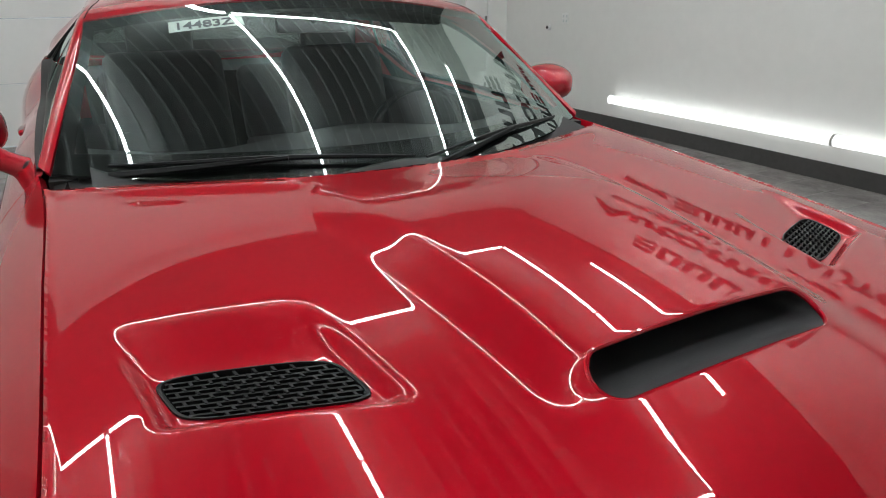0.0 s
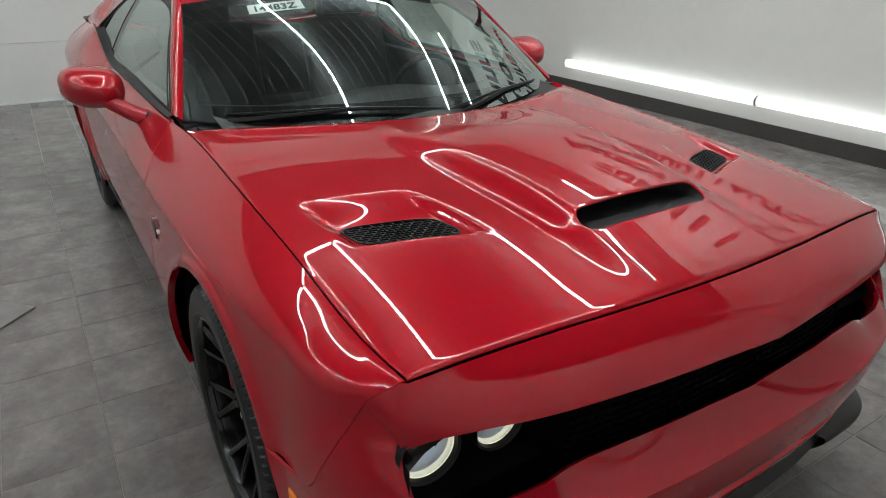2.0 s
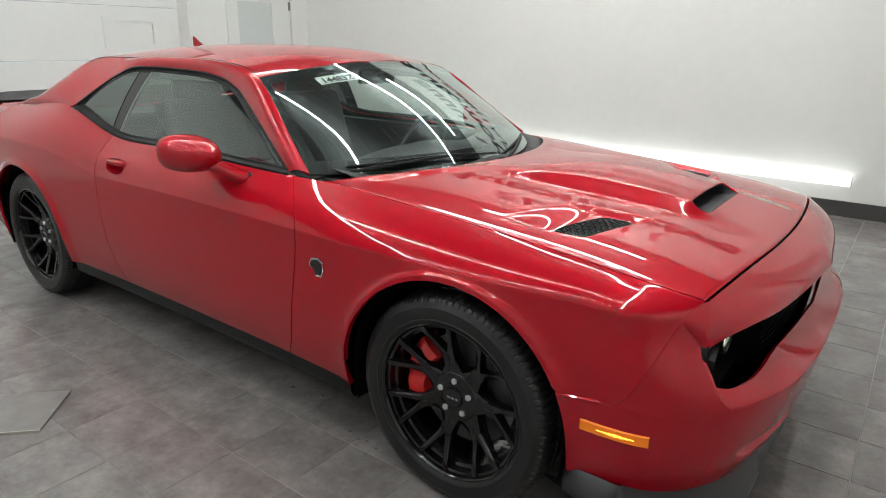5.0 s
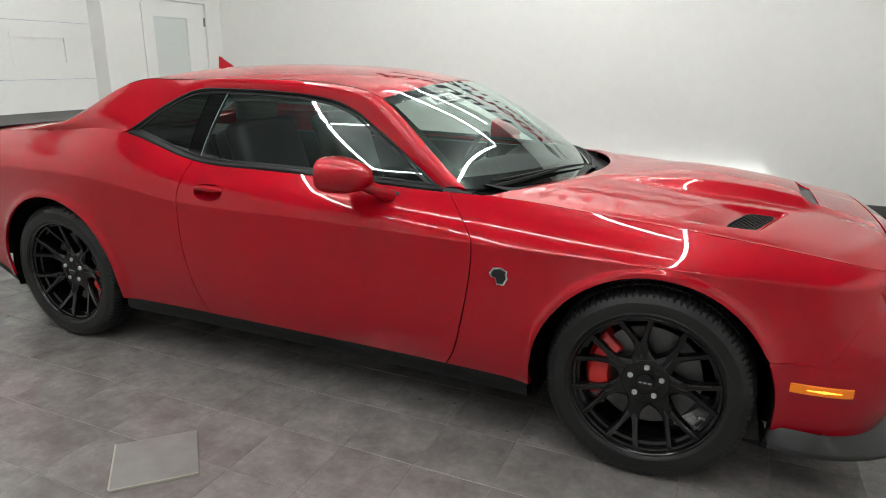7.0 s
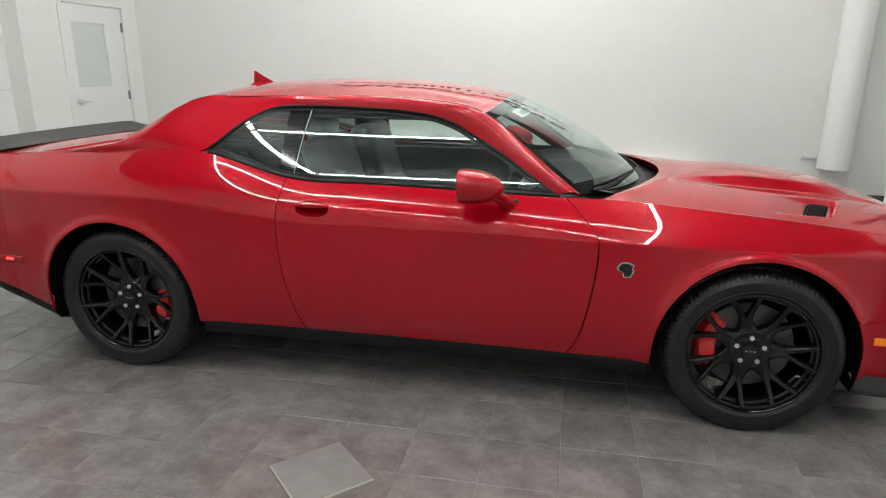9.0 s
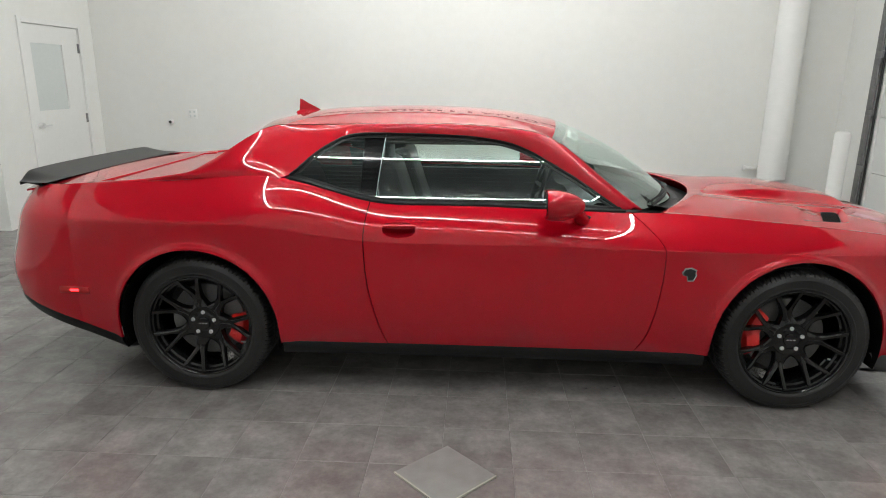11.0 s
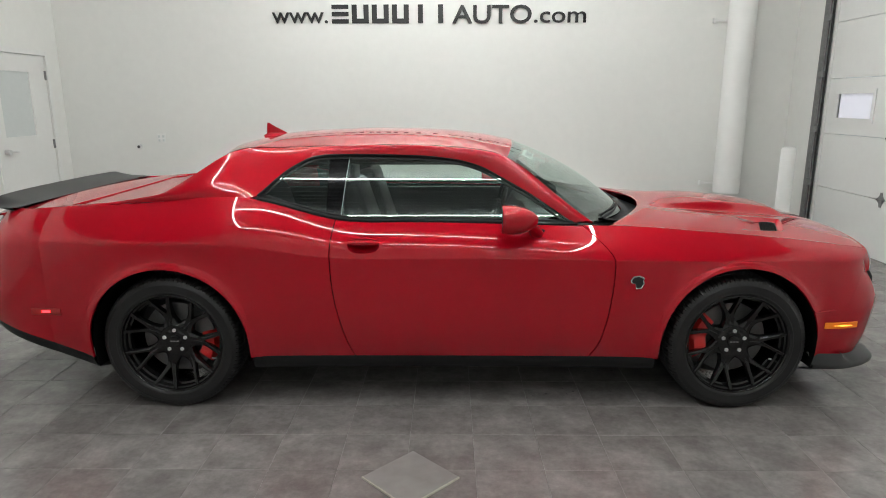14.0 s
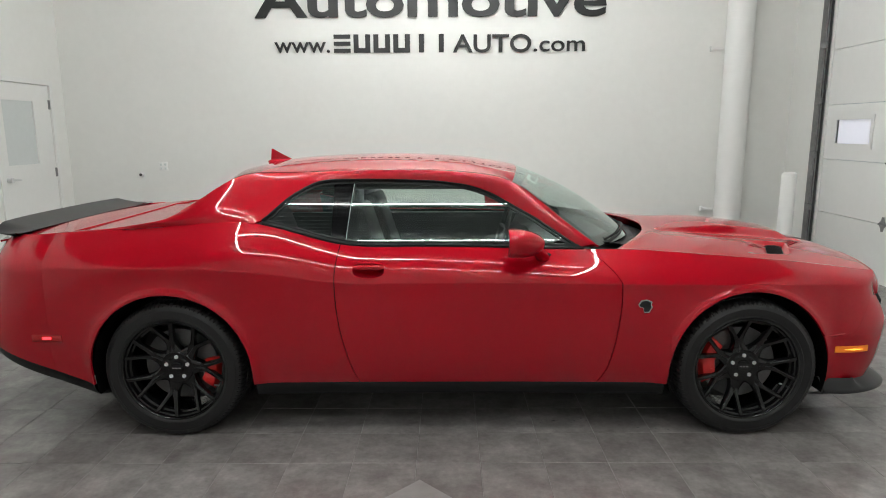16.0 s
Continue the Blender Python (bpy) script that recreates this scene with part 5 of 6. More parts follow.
def wheel_at(cx, side, rear):
    """A tyre on a black seven-pair spoke rim with red caliper, rotor and five lug nuts."""
    root = new("wheel")
    root.parent = car
    root.location = (cx, side * 0.805, HUB_Z)
    o = side
    prof = [(0.268, 0.128), (0.275, 0.134), (0.281, 0.137), (0.284, 0.1355), (0.305, 0.139), (0.322, 0.1375), (0.325, 0.1350), (0.342, 0.130), (0.351, 0.121), (0.3575, 0.108), (0.361, 0.092),
            (0.3622, 0.062), (0.355, 0.060), (0.355, 0.052), (0.3632, 0.050), (0.364, 0.010), (0.3565, 0.008), (0.3565, -0.006), (0.364, -0.008),
            (0.3632, -0.050), (0.355, -0.052), (0.355, -0.060), (0.3622, -0.062), (0.361, -0.092), (0.3575, -0.108), (0.351, -0.121), (0.342, -0.130), (0.30, -0.139), (0.268, -0.128)]

    def wave(k, j):
        if 7 <= j <= 10 or 24 <= j <= 27:
            return -0.0050 if (k + j // 9) % 5 < 1 else 0.0
        if j in (11, 14, 15, 18, 19, 22):
            return -0.0055 if (k * 2 + 3 * j) % 9 < 2 else 0.0
        return 0.0
    bm = bmesh.new()
    lathe(bm, [(r, o * y) for r, y in prof], 0, 0, 0, 480, wave)
    part("tyre", bm, RUBBER, root, "black road tyre", sharp=30)
    rim = [(0.262, 0.120), (0.268, 0.126), (0.268, 0.130), (0.262, 0.131), (0.257, 0.126), (0.2555, 0.113), (0.248, 0.110), (0.2455, 0.086), (0.236, 0.081), (0.232, 0.01), (0.240, -0.05), (0.25, -0.12), (0.266, -0.13)]
    part("rim", lathe(bmesh.new(), [(r, o * y) for r, y in rim], 0, 0, 0, 80), RIM, root)
    # spokes
    for k in range(7):
        base = 2 * math.pi * k / 7 + radians(-103.5)
        bm = bmesh.new()
        for s in (-1, 1):
            n = 22
            rings = []
            for i in range(n):
                t = i / (n - 1)
                r = lerp(0.048, 0.260, t)
                if r < 0.146:
                    a = base + s * (0.0098 + 0.020 * (1 - smooth01(0.048, 0.100, r))) / r
                else:
                    t2 = (r - 0.146) / (0.260 - 0.146)
                    a = base + s * math.atan2(lerp(0.0098, 0.0560, t2), lerp(0.1457, 0.254, t2))
                w = lerp(0.0150, 0.0102, smooth01(0.130, 0.190, r)) + 0.024 * (1 - smooth01(0.060, 0.130, r))
                y = 0.080 + 0.040 * smooth01(0.10, 0.26, r) - 0.010 * math.sin(math.pi * t)
                deep = lerp(0.050, 0.022, t)
                rad, tan = Vector((math.cos(a), 0, math.sin(a))), Vector((-math.sin(a), 0, math.cos(a)))
                c = rad * r
                ring = []
                for du, dy in ((-1.15, -deep), (-1.02, -0.006), (-0.86, -0.0012), (0.0, 0.0006), (0.86, -0.0012), (1.02, -0.006), (1.15, -deep)):
                    p = c + tan * w * du
                    ring.append(bm.verts.new((p.x, o * (y + dy), p.z)))
                rings.append(ring)
            for a, b in zip(rings, rings[1:]):
                for j in range(6):
                    bm.faces.new((a[j], a[j + 1], b[j + 1], b[j]))
        part("spoke", bm, RIM, root, sharp=55)
    hub = [(0.001, 0.086), (0.020, 0.0865), (0.031, 0.084), (0.034, 0.0785), (0.052, 0.0785), (0.082, 0.0775), (0.092, 0.068), (0.088, 0.0)]
    part("hub", lathe(bmesh.new(), [(r, o * y) for r, y in hub], 0, 0, 0, 48), RIM, root)
    bm = bmesh.new()
    for i, x in enumerate((-0.016, 0.0, 0.016)):
        box(bm, (x - 0.006, o * 0.0868 if o > 0 else -0.0885, -0.0035), (x + 0.006, 0.0885 if o > 0 else -0.0868, 0.0035))
    part("badge_bars", bm, CHROME, root, "small pale bars on the hub cap", smooth=False)
    for k in range(5):
        a = 2 * math.pi * k / 5 + math.pi / 2
        bm = bmesh.new()
        x, z = 0.0575 * math.cos(a), 0.0575 * math.sin(a)
        tube_between(bm, (x, o * 0.070, z), (x, o * 0.0845, z), 0.0118, 6, 0.0100)
        part("lug_nut", bm, STEEL, root, "bright steel lug nut")
    disc = [(0.06, 0.030), (0.085, 0.032), (0.09, 0.012), (0.19, 0.012), (0.192, 0.0), (0.19, -0.016), (0.09, -0.016)]
    part("brake_rotor", lathe(bmesh.new(), [(r, o * y) for r, y in disc], 0, 0, 0, 64), ROTOR, root)
    # caliper: an arc-shaped block with a rounded outer face and two pistons
    mid = radians(180 - 8) if not rear else radians(-12)
    span = radians(36) if not rear else radians(24)
    bm = bmesh.new()
    n = 17
    rings = []
    for i in range(n):
        t = i / (n - 1)
        a = mid - span + 2 * span * t
        end = 1 - 0.35 * (abs(2 * t - 1) ** 6)
        dip = 0.012 * math.exp(-((t - 0.5) / 0.10) ** 2)
        ring = []
        for r, y in ((0.137, -0.02), (0.130, 0.035), (0.140, 0.064 * end - dip), (0.170, 0.073 * end - dip), (0.202, 0.069 * end - dip), (0.220, 0.042), (0.220, -0.03)):
            ring.append(bm.verts.new((r * math.cos(a), o * y, r * math.sin(a))))
        rings.append(ring)
    for a, b in zip(rings, rings[1:]):
        for j in range(6):
            bm.faces.new((a[j], a[j + 1], b[j + 1], b[j]))
    bm.faces.new(rings[0])
    bm.faces.new(rings[-1][::-1])
    cal = part("brake_caliper", bm, CALIPER, root, "bright red brake caliper")
    for a in (mid - span * 0.5, mid + span * 0.5):
        bm = bmesh.new()
        x, z = 0.166 * math.cos(a), 0.166 * math.sin(a)
        tube_between(bm, (x, o * 0.06, z), (x, o * 0.073, z), 0.014, 16, 0.012)
        part("piston_cap", bm, CALIPER, cal)
    # tyre valve and a clip-on balance weight inside the rim
    a = radians(-26)
    bm = bmesh.new()
    tube_between(bm, (0.234 * math.cos(a), o * 0.072, 0.234 * math.sin(a)), (0.214 * math.cos(a), o * 0.088, 0.214 * math.sin(a)), 0.0048, 10, 0.004)
    part("tyre_valve", bm, STEEL, root, "bright tyre valve")
    bm = bmesh.new()
    box(bm, (-0.018, -0.004, -0.003), (0.018, 0.004, 0.003), 0.001, 1)
    a = radians(-34)
    bmesh.ops.rotate(bm, verts=bm.verts[:], cent=(0, 0, 0), matrix=Matrix.Rotation(radians(34) - math.pi / 2, 3, "Y"))
    bmesh.ops.translate(bm, verts=bm.verts[:], vec=(0.231 * math.cos(a), o * 0.05, 0.231 * math.sin(a)))
    part("balance_weight", bm, ROTOR, root, "grey balance weight")
    bm = bmesh.new()
    tube_between(bm, (0, o * 0.06, 0), (0, -o * 0.25, 0), 0.05, 16)
    part("axle", bm, DARK, root)
    return root


for cx, rear in ((AXLE_F, False), (AXLE_R, True)):
    for side in (-1, 1):
        wheel_well(cx, side)
        wheel_at(cx, side, rear)


# ---- small parts of the body ----
def door_mirror(side):
    """A rounded housing, cut flat at the rear, on a slim arm."""
    bm = bmesh.new()
    rings = []
    n = 40
    for k in range(19):
        t = k / 18
        x = lerp(0.232, 0.415, 1 - (1 - t) ** 1.35)
        q = (x - 0.232) / 0.183
        grow = (1 - max(q - 0.10, 0.0) ** 2.3 / 0.90 ** 2.3 * 0.999) ** 0.52 * (1 - 0.05 * max(0.10 - q, 0) / 0.10)
        ring = []
        for j in range(n):
            c, d = math.cos(2 * math.pi * j / n), math.sin(2 * math.pi * j / n)
            e = (abs(c) ** 2.7 + abs(d) ** 2.7) ** (-1 / 2.7)
            y = 0.998 + 0.104 * c * e * grow - 0.018 * q
            z = 1.036 - 0.010 * q + (0.068 if d > 0 else 0.074) * d * e * grow + 0.006 * c
            ring.append(bm.verts.new((x, side * y, z)))
        rings.append(ring)
    for a, b in zip(rings, rings[1:]):
        for j in range(n):
            bm.faces.new((a[j], a[(j + 1) % n], b[(j + 1) % n], b[j]))
    bm.faces.new(rings[0][::-1])
    bm.faces.new(rings[-1])
    mir = part("door_mirror", bm, PAINT, car, "red door mirror")
    bm = bmesh.new()
    sweep(bm, [(0.425, side * 0.835, 0.925), (0.42, side * 0.868, 0.940), (0.408, side * 0.900, 0.956), (0.385, side * 0.945, 0.985), (0.355, side * 0.985, 1.012)], lambda t: 0.040 - 0.010 * t, 16, 0.8)
    part("arm", bm, PAINT, mir)
    bm = bmesh.new()
    bmesh.ops.create_uvsphere(bm, u_segments=24, v_segments=12, radius=1.0, matrix=Matrix.Translation((0.425, side * 0.846, 0.930)) @ Matrix.Diagonal((0.060, 0.022, 0.030, 1)))
    part("foot", bm, BLACK, mir, "black mirror foot gasket")
    bm = bmesh.new()
    bmesh.ops.create_circle(bm, cap_ends=True, segments=32, radius=1.0)
    for v in bm.verts:
        v.co = (0.2295, side * (0.998 + 0.088 * v.co.x), 1.034 + 0.056 * v.co.y)
    part("mirror_glass", bm, CHROME, mir, "silvered mirror glass")


both(door_mirror)


def door_handle(side):
    """A bowl sunk into the door with a pull bridging its upper half."""
    n = 56

    def rim(c, q, r):
        e = 3.2 if q > 0 else 2.3
        k = (abs(c) ** e + abs(q) ** e) ** (-1 / e) * r
        return HANDLE_X + HANDLE_RX * c * k, HANDLE_Z + HANDLE_RZ * q * k
    bm = bmesh.new()
    rings = []
    for r, d in ((1.03, 0.0006), (1.0, 0.0012), (0.97, -0.001), (0.94, -0.010), (0.86, -0.026), (0.65, -0.040), (0.3, -0.044), (0.02, -0.044)):
        ring = []
        for k in range(n):
            x, z = rim(math.cos(2 * math.pi * k / n), math.sin(2 * math.pi * k / n), r)
            ring.append(bm.verts.new((x, side * (side_w(x, z) + d), z)))
        rings.append(ring)
    for a, b in zip(rings, rings[1:]):
        for k in range(n):
            bm.faces.new((a[k], a[(k + 1) % n], b[(k + 1) % n], b[k]))
    bm.faces.new(rings[-1])
    h = part("door_handle", bm, PAINT, car, "red pull handle over a sunken bowl")
    rows = []
    for k in range(29):
        t = k / 28
        x = HANDLE_X - 0.077 + 0.158 * t
        arch = math.sin(math.pi * t) ** 0.35
        zc = HANDLE_Z + 0.017
        y0 = side_w(x, zc)
        hh = 0.006 + 0.006 * arch
        out = 0.004 + 0.012 * arch
        rows.append([(x, y0 - 0.012, zc + hh), (x, y0 + 0.45 * out, zc + 0.92 * hh), (x, y0 + out, zc + 0.4 * hh), (x, y0 + out, zc - 0.4 * hh), (x, y0 + 0.75 * out, zc - 0.9 * hh), (x, y0 + 0.1 * out, zc - hh), (x, y0 - 0.012, zc - 0.85 * hh)])
    part("pull", sheet(bmesh.new(), rows, side, 0.0), PAINT, h, "glossy red pull")


both(door_handle)


def marker(side):
    rows, hot = [], []
    for x in np.linspace(1.920, 2.103, 14):
        w0 = side_w(NOSE_X0, 0.457)
        q = max(x - NOSE_X0, 0) / (nose_x(0.457) - NOSE_X0)
        y = w0 * max(1 - q ** (1 / NE), 0.0) ** (1 / NA)
        rows.append([(x, y + 0.002, 0.440), (x, y + 0.006, 0.444), (x, y + 0.006, 0.471), (x, y + 0.002, 0.475)])
        hot.append([(x, y + 0.0075, 0.452), (x, y + 0.0075, 0.463)])
    m = part("side_marker", sheet(bmesh.new(), rows, side, 0.006), AMBER, car, "lit amber side marker lamp")
    bm = bmesh.new()
    for k in range(4, 11):
        x = 1.920 + 0.183 * k / 13
        y = rows[k][1][1] + 0.001
        r = (0.002, 0.003, 0.0045, 0.006, 0.0045, 0.0035, 0.002)[k - 4]
        bmesh.ops.create_uvsphere(bm, u_segments=8, v_segments=6, radius=1.0, matrix=Matrix.Translation((x, side * y, 0.4575)) @ Matrix.Diagonal((0.0095, 0.0018, r * 0.9, 1)))
    part("bulb_glow", bm, AMBER_HOT, m)
    rows, hot = [], []
    for x in np.linspace(-2.19, -2.03, 12):
        p = side_w(max(x, -2.10), 0.53) if x > -2.10 else None
        if p is None:
            w0 = side_w(-2.10, 0.53)
            q = (-2.10 - x) / (-2.10 - tail_x(0.53))
            p = w0 * max(1 - q ** (1 / 0.42), 0.0) ** (1 / 4.2)
        rows.append([(x, p + 0.002, 0.515), (x, p + 0.005, 0.519), (x, p + 0.005, 0.549), (x, p + 0.002, 0.553)])
        hot.append([(x, p + 0.007, 0.529), (x, p + 0.007, 0.541)])
    m = part("side_marker", sheet(bmesh.new(), rows, side, 0.006), REDLAMP, car, "lit red side marker lamp")
    part("bulb_glow", sheet(bmesh.new(), hot[4:8], side, 0.001), REDLAMP_HOT, m)


both(marker)


def emblem(side):
    """A round-cornered chrome and black badge drawn as a plain wedge shape."""
    y = side_point(0.927, 0.8)[1]
    prof = [(-0.048, 0.012), (-0.030, 0.040), (0.010, 0.046), (0.046, 0.030), (0.040, 0.012), (0.048, -0.006), (0.030, -0.044), (-0.008, -0.046), (-0.014, -0.012), (-0.040, -0.006)]
    for scale, depth, mat, lab in ((0.76, 0.005, CHROME, "chrome fender badge"), (0.61, 0.007, SATIN, "black field of the badge")):
        bm = bmesh.new()
        lo = [bm.verts.new((0.927 + a * scale, side * (y - 0.002), 0.703 + b * scale)) for a, b in prof]
        hi = [bm.verts.new((0.927 + a * scale, side * (y + depth), 0.703 + b * scale)) for a, b in prof]
        bm.faces.new(hi)
        for i in range(len(prof)):
            bm.faces.new((lo[i], lo[(i + 1) % len(prof)], hi[(i + 1) % len(prof)], hi[i]))
        if scale > 0.7:
            root = part("badge", bm, mat, car, lab, smooth=False)
        else:
            part("badge_field", bm, mat, root, lab, smooth=False)


both(emblem)

# shark-fin aerial on the rear of the roof
bm = bmesh.new()
fin = [(-1.03, 0.0, 1.398), (-1.06, 0.0, 1.415), (-1.11, 0.0, 1.440), (-1.145, 0.0, 1.462), (-1.157, 0.0, 1.464), (-1.16, 0.0, 1.43), (-1.165, 0.0, 1.380)]
base = [(-1.03, 0.0), (-1.07, 0.020), (-1.12, 0.028), (-1.17, 0.024)]
left = [bm.verts.new((x, 0.003, z)) for x, _, z in fin]
right = [bm.verts.new((x, -0.003, z)) for x, _, z in fin]
bm.faces.new(left)
bm.faces.new(right[::-1])
for i in range(len(fin) - 1):
    bm.faces.new((left[i], left[i + 1], right[i + 1], right[i]))
bmesh.ops.create_uvsphere(bm, u_segments=20, v_segments=10, radius=1.0, matrix=Matrix.Translation((-1.10, 0, 1.382)) @ Matrix.Diagonal((0.085, 0.032, 0.022, 1)))
part("roof_aerial", bm, PAINT, car, "red shark-fin aerial")


def spoiler():
    rows = []
    for v in np.linspace(-1, 1, 49):
        a = abs(v)
        y = 0.755 * v
        back = -2.52 + 0.085 * a ** 3
        front = -2.28 - 0.02 * (1 - a)
        drop = 0.040 * smooth01(0.80, 1.0, a)
        row = []
        for t in np.linspace(0, 1, 9):
            row.append((lerp(front, back, t), y, 1.055 + 0.040 * t ** 1.3 - drop * t))
        row += [(back + 0.004, y, 1.078 - drop), (lerp(front, back, 0.75), y, 1.050), (lerp(front, back, 0.25), y, 1.035), (front, y, 1.050)]
        rows.append(row)
    bm = sheet(bmesh.new(), rows, 1, 0.0)
    bmesh.ops.holes_fill(bm, edges=[e for e in bm.edges if e.is_boundary], sides=60)
    part("rear_spoiler", bm, SATIN, car, "satin black lip spoiler on the boot", sharp=50)


spoiler()


def wiper(y0, y1):
    bm = bmesh.new()

    def on_glass(y, t, lift):
        v = y / 0.74
        a, b = header(v), cowl(v)
        bulge = 0.041 * math.sin(math.pi * min(t, 1.0)) * (1 - 0.95 * v * v)
        return (lerp(a[0], b[0], t) + 0.006 + bulge * 0.5, y, lerp(a[2], b[2], t) + 0.006 + bulge * 0.8 + lift)
    pts = [on_glass(lerp(y0, y1, k), 0.985 - 0.028 * math.sin(math.pi * k) - 0.012 * k, 0.010 + 0.006 * math.sin(math.pi * k)) for k in np.linspace(0, 1, 18)]
    sweep(bm, pts, lambda t: 0.0075 - 0.004 * abs(2 * t - 1), 6)
    w = part("wiper", bm, BLACK, car, "black windshield wiper")
    bm = bmesh.new()
    sweep(bm, [on_glass(y0 - 0.02 if y0 > y1 else y0 + 0.0, 1.02, 0.0), on_glass(lerp(y0, y1, 0.25), 0.995, 0.018), on_glass(lerp(y0, y1, 0.55), 0.965, 0.024)], lambda t: 0.011 - 0.005 * t, 6)
    part("wiper_arm", bm, BLACK, w)


wiper(-0.66, 0.02)
wiper(0.05, 0.64)

# cowl panel below the windshield
rows = []
for v in np.linspace(-1, 1, 41):
    a = cowl(v)
    rows.append([(a[0] - 0.04, a[1] * 1.0, a[2] - 0.012), (a[0] + 0.0, a[1] * 1.0, a[2] - 0.016), (hood_rear(a[1]) + 0.03, a[1], min(a[2] - 0.02, hood_z(hood_rear(a[1]) + 0.01, a[1]) - 0.03))])
part("cowl_panel", sheet(bmesh.new(), rows, 1, 0.0), BLACK, car, "black cowl panel")
bm = bmesh.new()
box(bm, (1.05, -0.70, 0.55), (2.15, 0.70, 0.80))
part("engine_bay", bm, DARK, car)


# paper sticker with a handwritten number at the top of the windshield
def windshield_sticker():
    root = empty("sticker", "pale paper sticker with handwritten number on the windshield", "sticker")

    def at(v, t, lift):
        a, b = header(v), cowl(v)
        bulge = 0.041 * math.sin(math.pi * t) * (1 - 0.95 * v * v)
        return Vector((lerp(a[0], b[0], t) + bulge * 0.5, lerp(a[1], b[1], t), lerp(a[2], b[2], t) + bulge * 0.8 - lift))
    rows = [[tuple(at(v, t, 0.008)) for v in np.linspace(-0.66, -0.36, 6)] for t in (0.10, 0.13, 0.16, 0.185)]
    part("paper", sheet(bmesh.new(), rows, 1, 0.0), PAPER, root)
    ob = letters("number", "14483Z", 0, 0, 0.052, 0, 1, depth=0.0006, bold=0.001)
    ob.data.materials.clear()
    ob.data.materials.append(INK)
    p0, p1, p2 = at(-0.64, 0.178, 0.006), at(-0.38, 0.178, 0.006), at(-0.64, 0.11, 0.006)
    ex = (p1 - p0).normalized()
    ez = ex.cross((p2 - p0).normalized()).normalized()
    ey = ez.cross(ex)
    m = Matrix((ex, ey, ez)).transposed().to_4x4()
    m.translation = p0 + ez * 0.002
    ob.matrix_world = m
    ob.parent = root


windshield_sticker()


# ---- loose things in the room ----
def drain_pipe():
    root = empty("drain_pipe", "white painted pipe fixed to the wall with brackets", "pipe", at=(3.52, 4.12, 0))
    bm = bmesh.new()
    lathe_z = [(0.150, 0.44), (0.158, 0.445), (0.158, CEIL_Z)]
    rings = [[bm.verts.new((r * math.cos(2 * math.pi * k / 40), r * math.sin(2 * math.pi * k / 40), z)) for k in range(40)] for r, z in [(0.14, 0.46)] + lathe_z]
    for a, b in zip(rings, rings[1:]):
        for k in range(40):
            bm.faces.new((a[k], a[(k + 1) % 40], b[(k + 1) % 40], b[k]))
    part("barrel", bm, PVC, root)
    for z in (0.55, 2.55):
        bm = bmesh.new()
        tube_between(bm, (0, 0, z - 0.02), (0, 0, z + 0.02), 0.161, 40)
        box(bm, (-0.27, 0.13, z - 0.018), (-0.10, 0.15, z + 0.018), 0.004)
        box(bm, (-0.285, 0.13, z - 0.03), (-0.255, 0.178, z + 0.03), 0.004)
        part("bracket", bm, PVC, root, "white bracket")


drain_pipe()


def bollard(x, y, h):
    root = empty("bollard", "white round-topped steel bollard standing on the floor", "bollard", at=(x, y, 0))
    bm = bmesh.new()
    prof = [(0.075, 0.0), (0.075, h - 0.04), (0.070, h - 0.018), (0.05, h - 0.004), (0.001, h)]
    rings = [[bm.verts.new((r * math.cos(2 * math.pi * k / 32), r * math.sin(2 * math.pi * k / 32), z)) for k in range(32)] for r, z in prof]
    for a, b in zip(rings, rings[1:]):
        for k in range(32):
            bm.faces.new((a[k], a[(k + 1) % 32], b[(k + 1) % 32], b[k]))
    part("post", bm, PVC, root)
    bm = bmesh.new()
    tube_between(bm, (0, 0, 0.0), (0, 0, 0.012), 0.10, 32)
    part("base_ring", bm, BASE, root, "black base ring")


bollard(3.63, 2.90, 1.11)


def door_track():
    root = empty("door_track", "dark steel roller track beside the overhead door", "door track", at=(WALL_R - 0.01, GARAGE_R[1] + 0.04, 0))
    bm = bmesh.new()
    box(bm, (-0.07, -0.04, 0.02), (-0.055, 0.05, 3.1))
    box(bm, (-0.055, 0.035, 0.02), (0.0, 0.05, 3.1))
    part("rail", bm, TRACK, root, smooth=False)
    bm = bmesh.new()
    box(bm, (-0.03, -0.055, 0.02), (-0.01, -0.04, 3.1))
    part("seal", bm, BASE, root, smooth=False)
    for k in range(6):
        z = 0.05 + k * GARAGE_R[3] / 5
        bm = bmesh.new()
        box(bm, (-0.09, -0.10, z - 0.035), (-0.06, 0.02, z + 0.035), 0.006)
        tube_between(bm, (-0.085, -0.03, z), (-0.04, -0.03, z), 0.025, 12)
        part("roller", bm, TRACK, root)


door_track()

